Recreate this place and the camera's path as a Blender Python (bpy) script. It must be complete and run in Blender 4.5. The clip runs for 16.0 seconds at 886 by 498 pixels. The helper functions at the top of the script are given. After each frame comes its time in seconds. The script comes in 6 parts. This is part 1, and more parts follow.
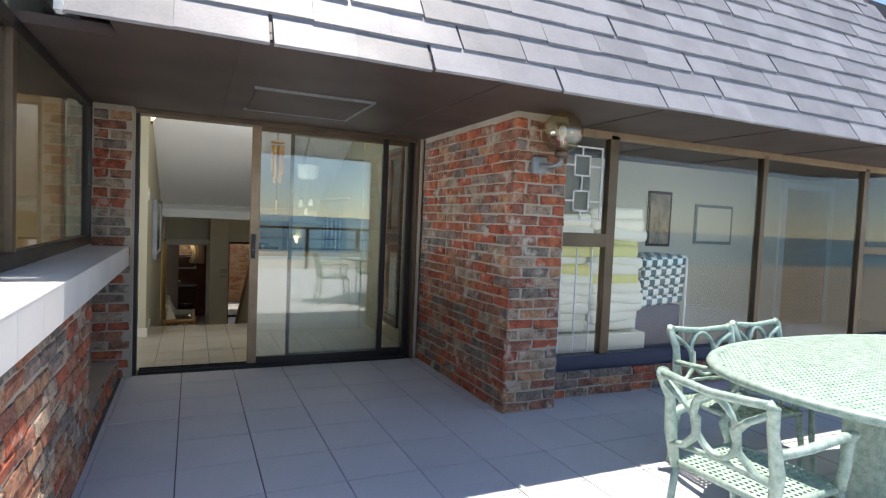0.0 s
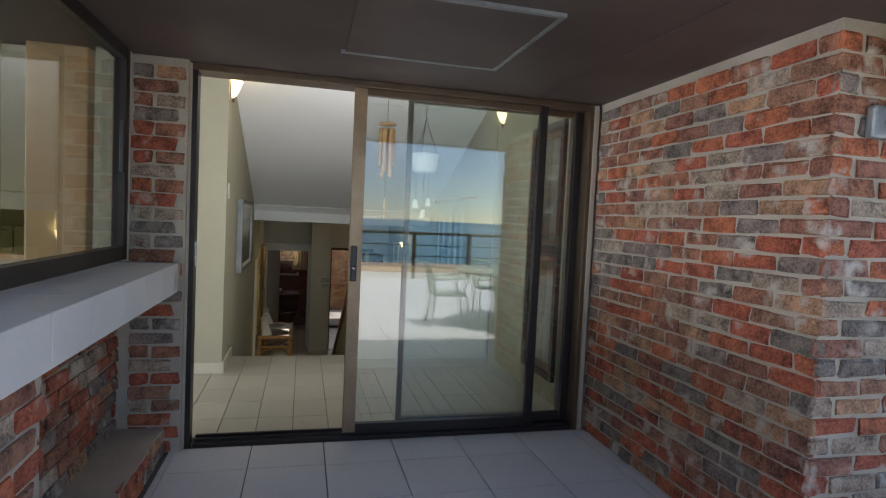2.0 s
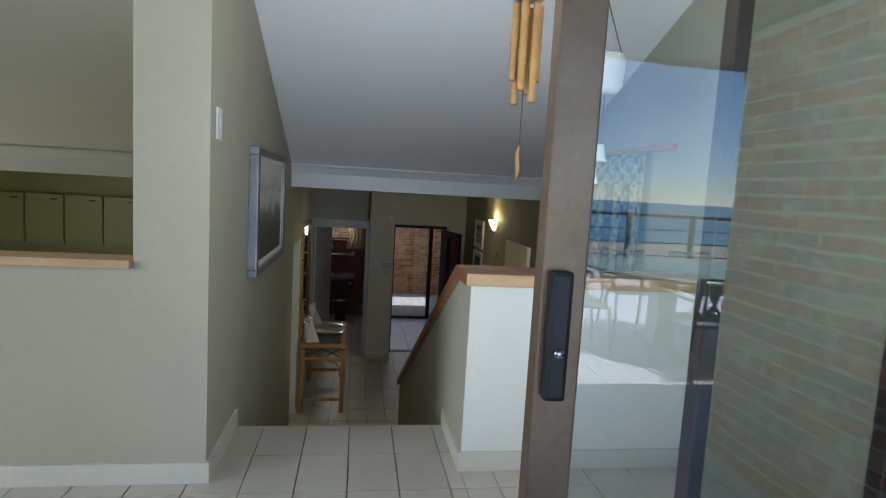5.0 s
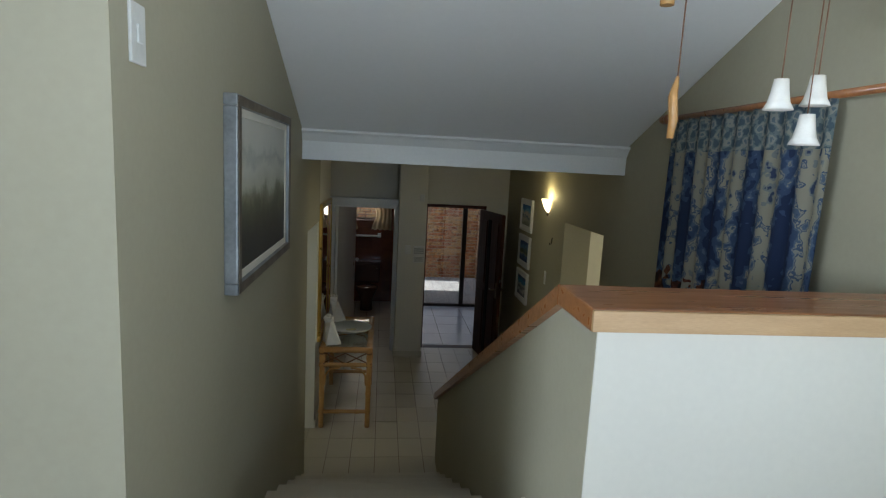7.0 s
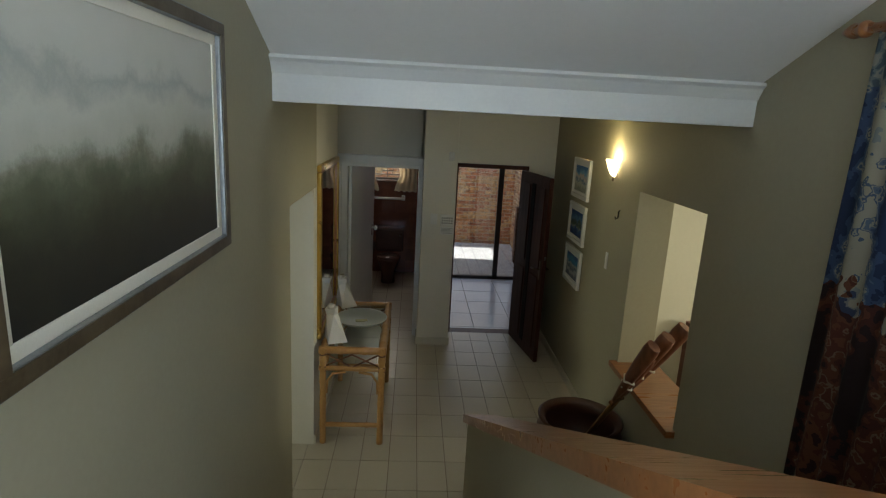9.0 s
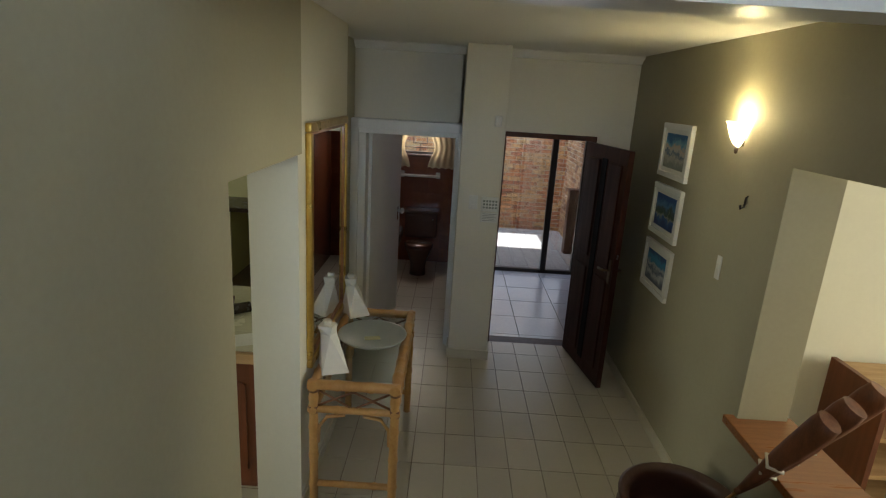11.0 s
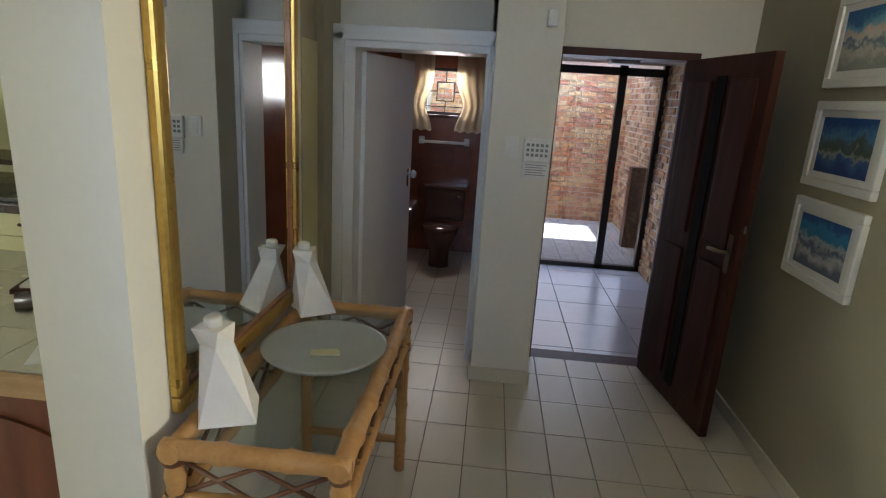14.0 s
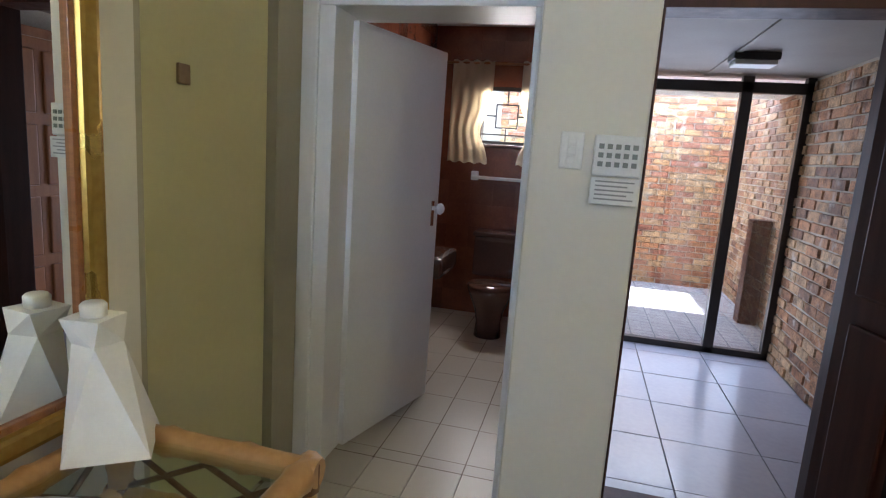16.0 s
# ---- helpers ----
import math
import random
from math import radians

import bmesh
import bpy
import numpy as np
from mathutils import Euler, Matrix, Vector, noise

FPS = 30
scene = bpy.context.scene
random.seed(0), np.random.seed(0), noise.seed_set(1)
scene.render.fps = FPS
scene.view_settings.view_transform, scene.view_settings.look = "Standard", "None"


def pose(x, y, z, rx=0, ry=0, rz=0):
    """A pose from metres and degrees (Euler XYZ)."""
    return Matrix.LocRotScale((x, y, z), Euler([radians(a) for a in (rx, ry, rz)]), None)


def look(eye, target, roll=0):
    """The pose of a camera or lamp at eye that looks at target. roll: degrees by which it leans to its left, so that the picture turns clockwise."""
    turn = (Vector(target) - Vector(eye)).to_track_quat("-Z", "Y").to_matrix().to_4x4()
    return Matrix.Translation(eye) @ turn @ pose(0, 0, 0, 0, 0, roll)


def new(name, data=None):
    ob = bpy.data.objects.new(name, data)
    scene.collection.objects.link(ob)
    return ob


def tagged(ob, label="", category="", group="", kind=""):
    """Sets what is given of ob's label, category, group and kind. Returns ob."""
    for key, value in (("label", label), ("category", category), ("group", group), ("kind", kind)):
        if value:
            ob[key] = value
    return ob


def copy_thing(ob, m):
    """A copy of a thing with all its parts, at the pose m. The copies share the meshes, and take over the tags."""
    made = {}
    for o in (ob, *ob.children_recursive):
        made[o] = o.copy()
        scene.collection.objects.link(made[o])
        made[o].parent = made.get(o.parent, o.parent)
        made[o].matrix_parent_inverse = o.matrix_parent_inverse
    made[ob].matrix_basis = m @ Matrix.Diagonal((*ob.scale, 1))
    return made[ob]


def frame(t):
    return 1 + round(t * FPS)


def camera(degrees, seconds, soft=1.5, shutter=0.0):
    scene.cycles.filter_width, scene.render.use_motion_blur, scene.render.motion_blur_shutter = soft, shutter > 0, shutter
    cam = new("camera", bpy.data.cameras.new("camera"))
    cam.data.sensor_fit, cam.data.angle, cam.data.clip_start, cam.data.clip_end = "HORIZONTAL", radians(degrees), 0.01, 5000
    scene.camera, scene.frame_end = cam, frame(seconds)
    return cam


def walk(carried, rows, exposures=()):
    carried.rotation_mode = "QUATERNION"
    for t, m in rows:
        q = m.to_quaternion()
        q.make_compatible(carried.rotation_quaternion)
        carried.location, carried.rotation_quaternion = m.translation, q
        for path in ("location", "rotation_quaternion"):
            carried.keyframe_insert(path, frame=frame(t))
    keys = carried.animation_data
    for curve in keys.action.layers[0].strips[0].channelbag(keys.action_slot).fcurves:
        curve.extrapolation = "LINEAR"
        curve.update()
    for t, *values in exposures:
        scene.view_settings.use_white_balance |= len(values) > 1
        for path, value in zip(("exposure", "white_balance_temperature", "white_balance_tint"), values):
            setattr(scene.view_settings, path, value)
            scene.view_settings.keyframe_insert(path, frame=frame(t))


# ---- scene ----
cam = camera(76.7, 16.0, soft=1.2)
PATH = [
    (0, (0.151, -0.081, 1.343), (0.971, 1.74, 1.245), 2.5),
    (0.5, (0.227, 0.326, 1.364), (0.937, 2.193, 1.261), 2.5),
    (1, (0.242, 0.763, 1.349), (0.859, 2.663, 1.246), 2.5),
    (1.5, (0.284, 1.2, 1.334), (0.832, 3.121, 1.231), 2.6),
    (2, (0.342, 1.649, 1.336), (0.829, 3.586, 1.236), 2.7),
    (2.5, (0.324, 2.09, 1.331), (0.767, 4.038, 1.222), 2.7),
    (3, (0.308, 2.516, 1.308), (0.732, 4.467, 1.196), 3.2),
    (3.5, (0.305, 2.944, 1.305), (0.7, 4.899, 1.151), 3.0),
    (4, (0.283, 3.392, 1.273), (0.65, 5.349, 1.092), 3.3),
    (4.5, (0.301, 3.767, 1.281), (0.647, 5.726, 1.081), 3.3),
    (5, (0.318, 4.141, 1.28), (0.623, 6.106, 1.071), 3.3),
    (7.5, (0.283, 5.523, 1.248), (0.501, 7.481, 0.903), 3.0),
    (8, (0.296, 5.815, 1.251), (0.507, 7.765, 0.858), 3.0),
    (8.5, (0.362, 6.138, 1.239), (0.524, 8.086, 0.816), 3.0),
    (9, (0.394, 6.504, 1.205), (0.511, 8.447, 0.746), 3.1),
    (11.5, (0.458, 8.062, 0.888), (0.422, 9.988, 0.351), 3.6),
    (12, (0.474, 8.312, 0.755), (0.424, 10.239, 0.222), 3.7),
    (12.5, (0.481, 8.563, 0.624), (0.42, 10.49, 0.094), 3.7),
    (13, (0.493, 8.823, 0.498), (0.408, 10.749, -0.037), 3.5),
    (13.5, (0.493, 9.059, 0.454), (0.387, 10.983, -0.083), 3.5),
    (14, (0.531, 9.308, 0.361), (0.386, 11.233, -0.163), 3.5),
    (14.5, (0.57, 9.616, 0.218), (0.348, 11.541, -0.277), 3.6),
    (15, (0.612, 9.931, 0.125), (0.355, 11.864, -0.32), 3.9),
    (15.5, (0.658, 10.309, 0.097), (0.308, 12.241, -0.287), 4.0),
    (16, (0.69, 10.654, 0.076), (0.229, 12.57, -0.265), 4.0),]
walk(cam, [(t, look(eye, target, roll)) for t, eye, target, roll in PATH],
     exposures=[(0.0, 0.85, 6900, 12), (1.0, 0.85, 6900, 13), (2.5, 0.85, 6500, 12), (3.5, 0.9, 6000, 11), (5.0, 1.0, 5700, 10), (7.5, 1.15, 5900, 7), (9.0, 1.75, 6000, 7),
                (11.5, 2.3, 5900, 10), (13.0, 2.7, 5500, 12), (14.5, 2.9, 5500, 16), (16.0, 3.55, 5400, 16)])

# ---- light ----
SUN_TO = Vector((0.16, 0.15, 1.0)).normalized()
world = bpy.data.worlds.new("world")
scene.world = world
world.use_nodes = True
wn = world.node_tree.nodes
sky = wn.new("ShaderNodeTexSky")
sky.sky_type = "NISHITA"
sky.sun_disc = False
sky.dust_density, sky.ozone_density, sky.air_density = 0.0, 3.0, 0.8
sky.sun_elevation = math.asin(SUN_TO.z)
sky.sun_rotation = math.atan2(SUN_TO.x, SUN_TO.y)
world.node_tree.links.new(sky.outputs[0], wn["Background"].inputs[0])
wn["Background"].inputs[1].default_value = 0.14
sun = new("sun", bpy.data.lights.new("sun", "SUN"))
sun.data.energy, sun.data.angle, sun.data.color = 4.5, radians(0.5), (1.0, 0.95, 0.88)
sun.matrix_world = look((0, 0, 20), Vector((0, 0, 20)) - SUN_TO)


def area(name, eye, target, w, h, watts, color):
    ob = new(name, bpy.data.lights.new(name, "AREA"))
    ob.data.shape, ob.data.size, ob.data.size_y, ob.data.energy, ob.data.color = "RECTANGLE", w, h, watts, color
    ob.matrix_world = look(eye, target)
    return ob


SKYC = (0.82, 0.9, 1.0)
# Next three are added fill lamps; the walls behind them have no window.
area("kitchen_fill", (-5.9, 8.4, 0.3), (0, 10.6, -0.3), 2.2, 1.2, 32, (1.0, 0.95, 0.68))
area("side_room_fill", (6.7, 9.6, 0.2), (2, 9.9, 0.0), 1.6, 1.2, 34, (1.0, 0.90, 0.62))
area("lounge_fill", (-5.9, 3.0, 1.5), (0, 3.0, 1.2), 3.0, 1.4, 140, SKYC)
area("sunroom_window_light", (5.0, 3.66, 1.2), (5.0, 6.0, 1.0), 4.4, 1.6, 8, SKYC)
for z in (0.40, 1.05, 1.70):
    area("landing_door_light", (0.95, 5.38, z), (0.95, 9.0, z + 4.0), 2.2, 0.6, 5.0, (0.9, 0.95, 1.0))
area("porch_glazing_light", (1.45, 15.45, -0.35), (1.45, 12.0, -0.6), 1.3, 1.9, 1.6, SKYC)
# Added fill above the open strip of courtyard, brightening its brick wall.
area("courtyard_fill", (0.9, 17.9, 1.3), (0.9, 17.9, -1.4), 3.2, 1.0, 15, (0.92, 0.95, 1.0))
area("wc_window_light", (-0.02, 15.61, 0.42), (0.0, 13.0, -0.5), 0.4, 0.4, 1.8, (1.0, 0.88, 0.72))


# ---- materials ----
def ramp_node(nt, stops):
    r = nt.nodes.new("ShaderNodeValToRGB")
    els = r.color_ramp.elements
    while len(els) < len(stops):
        els.new(0.5)
    for e, (p, c) in zip(els, stops):
        e.position, e.color = p, (*c, 1)
    return r


def mat(name, c1, c2=None, rough=0.6, metal=0.0, scale=3.0, fine=60.0, bump=0.15, per_piece=0.0, stretch=(1, 1, 1), spec=0.5, coat=0.0):
    """Two-scale noise between two colours, with grain, bump and a piece-by-piece shift."""
    m = bpy.data.materials.new(name)
    m.use_nodes = True
    nt = m.node_tree
    N, L = nt.nodes, nt.links
    b = N["Principled BSDF"]
    c2 = c2 or tuple(v * 0.82 for v in c1)
    tc = N.new("ShaderNodeTexCoord")
    mp = N.new("ShaderNodeMapping")
    mp.inputs["Scale"].default_value = stretch
    L.new(N.new("ShaderNodeNewGeometry").outputs["Position"] if per_piece else tc.outputs["Object"], mp.inputs[0])
    n1 = N.new("ShaderNodeTexNoise")
    n1.inputs["Scale"].default_value, n1.inputs["Detail"].default_value = scale, 5
    n2 = N.new("ShaderNodeTexNoise")
    n2.inputs["Scale"].default_value, n2.inputs["Detail"].default_value = fine, 3
    L.new(mp.outputs[0], n1.inputs[0])
    L.new(mp.outputs[0], n2.inputs[0])
    mixv = N.new("ShaderNodeMath")
    mixv.operation = "MULTIPLY_ADD"
    mixv.inputs[1].default_value = 0.35
    L.new(n2.outputs[0], mixv.inputs[0])
    half = N.new("ShaderNodeMath")
    half.operation = "MULTIPLY"
    half.inputs[1].default_value = 0.65
    L.new(n1.outputs[0], half.inputs[0])
    L.new(half.outputs[0], mixv.inputs[2])
    r = ramp_node(nt, [(0.34, c1), (0.66, c2)])
    L.new(mixv.outputs[0], r.inputs[0])
    out = r.outputs[0]
    if per_piece:
        oi = N.new("ShaderNodeObjectInfo")
        mr = N.new("ShaderNodeMapRange")
        mr.inputs["To Min"].default_value, mr.inputs["To Max"].default_value = 1 - per_piece, 1 + per_piece * 0.4
        L.new(oi.outputs["Random"], mr.inputs[0])
        hs = N.new("ShaderNodeHueSaturation")
        L.new(mr.outputs[0], hs.inputs["Value"])
        L.new(out, hs.inputs["Color"])
        out = hs.outputs[0]
    L.new(out, b.inputs["Base Color"])
    rr = N.new("ShaderNodeMapRange")
    rr.inputs["To Min"].default_value, rr.inputs["To Max"].default_value = max(0.02, rough - 0.1), min(1, rough + 0.1)
    L.new(n1.outputs[0], rr.inputs[0])
    L.new(rr.outputs[0], b.inputs["Roughness"])
    b.inputs["Metallic"].default_value = metal
    b.inputs["Specular IOR Level"].default_value = spec
    b.inputs["Coat Weight"].default_value = coat
    if bump:
        bp = N.new("ShaderNodeBump")
        bp.inputs["Strength"].default_value, bp.inputs["Distance"].default_value = bump, 0.004
        L.new(mixv.outputs[0], bp.inputs["Height"])
        L.new(bp.outputs[0], b.inputs["Normal"])
    return m


def brick_mat(name, tones, worn, scale=14.0, island=False):
    """Clay brick: tone drawn for each brick, blotches, pale mortar smears."""
    m = bpy.data.materials.new(name)
    m.use_nodes = True
    nt = m.node_tree
    N, L = nt.nodes, nt.links
    b = N["Principled BSDF"]
    src = N.new("ShaderNodeNewGeometry").outputs["Random Per Island"] if island else N.new("ShaderNodeObjectInfo").outputs["Random"]
    r = ramp_node(nt, [(i / len(tones), c) for i, c in enumerate(tones)])
    r.color_ramp.interpolation = "CONSTANT"
    L.new(src, r.inputs[0])
    geo = N.new("ShaderNodeNewGeometry")
    n1 = N.new("ShaderNodeTexNoise")
    n1.inputs["Scale"].default_value, n1.inputs["Detail"].default_value = scale, 6
    L.new(geo.outputs["Position"], n1.inputs[0])
    n2 = N.new("ShaderNodeTexNoise")
    n2.inputs["Scale"].default_value, n2.inputs["Detail"].default_value = 90, 4
    L.new(geo.outputs["Position"], n2.inputs[0])
    dark = N.new("ShaderNodeMix")
    dark.data_type, dark.blend_type = "RGBA", "MULTIPLY"
    dr = ramp_node(nt, [(0.36, (0.30, 0.28, 0.27)), (0.50, (0.85, 0.80, 0.76)), (0.62, (1.3, 1.22, 1.14))])
    blot = N.new("ShaderNodeMath")
    blot.operation = "MULTIPLY_ADD"
    blot.inputs[1].default_value = 0.45
    base = N.new("ShaderNodeMath")
    base.operation = "MULTIPLY"
    base.inputs[1].default_value = 0.55
    L.new(n1.outputs[0], base.inputs[0])
    L.new(n2.outputs[0], blot.inputs[0])
    L.new(base.outputs[0], blot.inputs[2])
    L.new(blot.outputs[0], dr.inputs[0])
    dark.inputs[0].default_value = 1.0
    L.new(r.outputs[0], dark.inputs[6])
    L.new(dr.outputs[0], dark.inputs[7])
    smear = N.new("ShaderNodeMix")
    smear.data_type = "RGBA"
    sr = ramp_node(nt, [(0.58, (0, 0, 0)), (0.72, (worn, worn, worn))])
    n3 = N.new("ShaderNodeTexNoise")
    n3.inputs["Scale"].default_value, n3.inputs["Detail"].default_value = 9, 8
    L.new(geo.outputs["Position"], n3.inputs[0])
    L.new(n3.outputs[0], sr.inputs[0])
    L.new(sr.outputs[0], smear.inputs[0])
    L.new(dark.outputs[2], smear.inputs[6])
    smear.inputs[7].default_value = (0.55, 0.5, 0.43, 1)
    L.new(smear.outputs[2], b.inputs["Base Color"])
    b.inputs["Roughness"].default_value = 0.85
    bp = N.new("ShaderNodeBump")
    bp.inputs["Strength"].default_value, bp.inputs["Distance"].default_value = 0.9, 0.009
    add = N.new("ShaderNodeMath")
    L.new(n1.outputs[0], add.inputs[0])
    L.new(n2.outputs[0], add.inputs[1])
    L.new(add.outputs[0], bp.inputs["Height"])
    L.new(bp.outputs[0], b.inputs["Normal"])
    return m


def glass_mat(name, tint=(0.95, 0.97, 0.96), base=0.065, rough=0.0):
    m = bpy.data.materials.new(name)
    m.use_nodes = True
    nt = m.node_tree
    N, L = nt.nodes, nt.links
    tr, gl, mx, fr = N.new("ShaderNodeBsdfTransparent"), N.new("ShaderNodeBsdfGlossy"), N.new("ShaderNodeMixShader"), N.new("ShaderNodeLayerWeight")
    pw, ml = N.new("ShaderNodeMath"), N.new("ShaderNodeMath")
    pw.operation, pw.inputs[1].default_value = "POWER", 4.0
    ml.operation, ml.inputs[1].default_value, ml.inputs[2].default_value = "MULTIPLY_ADD", 0.55 - base, base
    tr.inputs[0].default_value = (*tint, 1)
    gl.inputs["Roughness"].default_value = rough
    fr.inputs[0].default_value = 0.5
    L.new(fr.outputs["Facing"], pw.inputs[0])
    L.new(pw.outputs[0], ml.inputs[0])
    L.new(ml.outputs[0], mx.inputs[0])
    L.new(tr.outputs[0], mx.inputs[1])
    L.new(gl.outputs[0], mx.inputs[2])
    L.new(mx.outputs[0], N["Material Output"].inputs[0])
    return m


def glow(name, color, strength):
    m = bpy.data.materials.new(name)
    m.use_nodes = True
    b = m.node_tree.nodes["Principled BSDF"]
    b.inputs["Base Color"].default_value = (*color, 1)
    b.inputs["Emission Color"].default_value = (*color, 1)
    b.inputs["Emission Strength"].default_value = strength
    return m


M_BRICK = brick_mat("tumbled_brick", [(0.42, 0.115, 0.065), (0.36, 0.16, 0.10), (0.47, 0.15, 0.075), (0.22, 0.19, 0.17), (0.44, 0.26, 0.16), (0.31, 0.14, 0.10), (0.40, 0.32, 0.25), (0.26, 0.21, 0.19), (0.43, 0.125, 0.075), (0.34, 0.18, 0.12)], 0.9)
M_BRICK_PORCH = brick_mat("porch_brick", [(0.42, 0.27, 0.15), (0.33, 0.17, 0.09), (0.45, 0.31, 0.18), (0.24, 0.14, 0.09), (0.38, 0.2, 0.1)], 0.6, island=True)
# Brick tones raised and yellowed in place of sunlight bounced onto this wall.
M_BRICK_YARD = brick_mat("courtyard_brick_bounce_warmed", [(0.50, 0.22, 0.11), (0.58, 0.34, 0.15), (0.44, 0.19, 0.11), (0.62, 0.42, 0.22), (0.52, 0.25, 0.11)], 0.6, island=True)
M_MORTAR = mat("mortar", (0.52, 0.455, 0.37), (0.36, 0.31, 0.245), 0.9, fine=120, bump=0.5)
M_TERRACE = mat("terrace_tile", (0.68, 0.68, 0.70), (0.58, 0.58, 0.61), 0.5, scale=1.2, fine=40, bump=0.06, per_piece=0.05)
M_JOINT = mat("dark_joint", (0.16, 0.15, 0.15), None, 0.9)
M_SLATE = mat("grey_slate", (0.33, 0.33, 0.35), (0.24, 0.24, 0.26), 0.55, scale=4, fine=70, bump=0.2, per_piece=0.22)
M_SOFFIT = mat("brown_soffit", (0.085, 0.062, 0.055), (0.065, 0.048, 0.043), 0.5, scale=2, bump=0.05)
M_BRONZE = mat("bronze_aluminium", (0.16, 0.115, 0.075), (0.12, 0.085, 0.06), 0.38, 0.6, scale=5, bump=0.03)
M_BRONZE_L = mat("pale_bronze_aluminium", (0.36, 0.26, 0.17), (0.26, 0.18, 0.11), 0.4, 0.5, scale=7, bump=0.03)
M_DARKFRAME = mat("dark_bronze", (0.035, 0.03, 0.028), (0.025, 0.02, 0.02), 0.4, 0.4, bump=0.03)
M_NAVY = mat("navy_paint", (0.03, 0.04, 0.085), (0.04, 0.05, 0.1), 0.5, bump=0.1)
M_LEDGE = mat("white_glazed_tile", (0.78, 0.77, 0.76), (0.70, 0.69, 0.69), 0.35, scale=2, bump=0.04, per_piece=0.04)
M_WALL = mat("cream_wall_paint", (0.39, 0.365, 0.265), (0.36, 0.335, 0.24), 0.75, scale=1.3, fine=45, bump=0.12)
# Pale wall colour; also lightens the half wall front and mirror pier as lit.
M_WALLW = mat("pale_wall_paint_and_lit_faces", (0.68, 0.66, 0.575), (0.64, 0.62, 0.54), 0.75, scale=1.3, fine=45, bump=0.12)
M_CEIL = mat("white_ceiling_paint", (0.86, 0.86, 0.84), (0.83, 0.83, 0.81), 0.85, scale=0.8, fine=30, bump=0.08)
M_TRIM = mat("white_gloss_trim", (0.78, 0.79, 0.78), (0.72, 0.73, 0.72), 0.4, scale=3, bump=0.03)
M_TILE = mat("cream_floor_tile", (0.51, 0.47, 0.385), (0.49, 0.45, 0.365), 0.34, scale=1.2, fine=30, bump=0.03, per_piece=0.08)
M_GROUT = mat("brown_grout", (0.2, 0.15, 0.11), None, 0.9)
M_PORCHTILE = mat("large_porch_tile", (0.40, 0.40, 0.46), (0.34, 0.34, 0.40), 0.2, scale=2, fine=30, bump=0.03, per_piece=0.06)
M_CAP = mat("varnished_wood", (0.36, 0.15, 0.05), (0.22, 0.085, 0.03), 0.3, scale=3, fine=40, bump=0.08, stretch=(1, 12, 12), coat=0.3)
M_PINE = mat("raw_pine", (0.5, 0.33, 0.17), (0.36, 0.22, 0.1), 0.5, scale=3, fine=50, bump=0.1, stretch=(1, 10, 10))
M_DARKWOOD = mat("dark_stained_wood", (0.065, 0.018, 0.010), (0.035, 0.010, 0.006), 0.5, scale=2, fine=40, bump=0.1, stretch=(10, 10, 1), spec=0.25)
M_MEDWOOD = mat("brown_cabinet_wood", (0.19, 0.06, 0.025), (0.11, 0.035, 0.016), 0.4, scale=2, fine=40, bump=0.1, stretch=(10, 10, 1))
M_ORANGEWOOD = mat("orange_meranti", (0.36, 0.14, 0.05), (0.26, 0.09, 0.03), 0.4, scale=2, fine=40, bump=0.1, stretch=(10, 10, 1))
M_BAMBOO = mat("bamboo_cane", (0.5, 0.29, 0.10), (0.36, 0.18, 0.055), 0.35, scale=6, fine=60, bump=0.1, stretch=(1, 1, 1), coat=0.2)
M_BINDING = mat("cane_binding", (0.16, 0.065, 0.025), None, 0.5, fine=150, bump=0.4)
M_GLASS = glass_mat("window_glass", (0.88, 0.91, 0.90), 0.12)
# Window glass again with its reflection turned down, muting the bright sand.
M_GLASS_MUTED = glass_mat("large_window_muted_glass", (0.90, 0.92, 0.91), 0.035)
M_GLASS_IN = glass_mat("table_glass", (0.88, 0.93, 0.91), 0.03)
M_OLIVE = mat("olive_cream_door_paint", (0.60, 0.57, 0.32), (0.56, 0.53, 0.29), 0.45, scale=1.3, fine=45, bump=0.06)
M_SKIRT = mat("cream_skirting_paint", (0.58, 0.55, 0.45), (0.52, 0.49, 0.40), 0.5, scale=2, bump=0.05)
M_POD = mat("red_brown_pod", (0.24, 0.085, 0.035), (0.13, 0.045, 0.02), 0.45, scale=9, fine=60, bump=0.3, stretch=(4, 4, 1))
M_FRAMEFACE = mat("aged_gilt_moulding", (0.13, 0.10, 0.06), (0.07, 0.05, 0.03), 0.4, 0.3, scale=8, bump=0.2)
M_GOLD = mat("gilt_frame", (0.62, 0.42, 0.10), (0.45, 0.28, 0.06), 0.3, 0.85, scale=8, bump=0.1)
M_SILVER = mat("silvered_frame", (0.30, 0.32, 0.33), (0.19, 0.20, 0.21), 0.4, 0.4, scale=8, bump=0.1)
M_MIRROR = mat("mirror_silver", (0.85, 0.87, 0.85), (0.84, 0.86, 0.84), 0.1, 1.0, bump=0)
for link in list(M_MIRROR.node_tree.links):
    if link.to_socket.name == "Roughness":
        M_MIRROR.node_tree.links.remove(link)
M_MIRROR.node_tree.nodes["Principled BSDF"].inputs["Roughness"].default_value = 0.005
M_CERAMIC = mat("matt_white_ceramic", (0.78, 0.76, 0.70), (0.72, 0.70, 0.64), 0.7, scale=20, fine=150, bump=0.25)
M_FROST = mat("frosted_glass", (0.66, 0.70, 0.66), (0.6, 0.64, 0.6), 0.35, scale=10, bump=0.05)
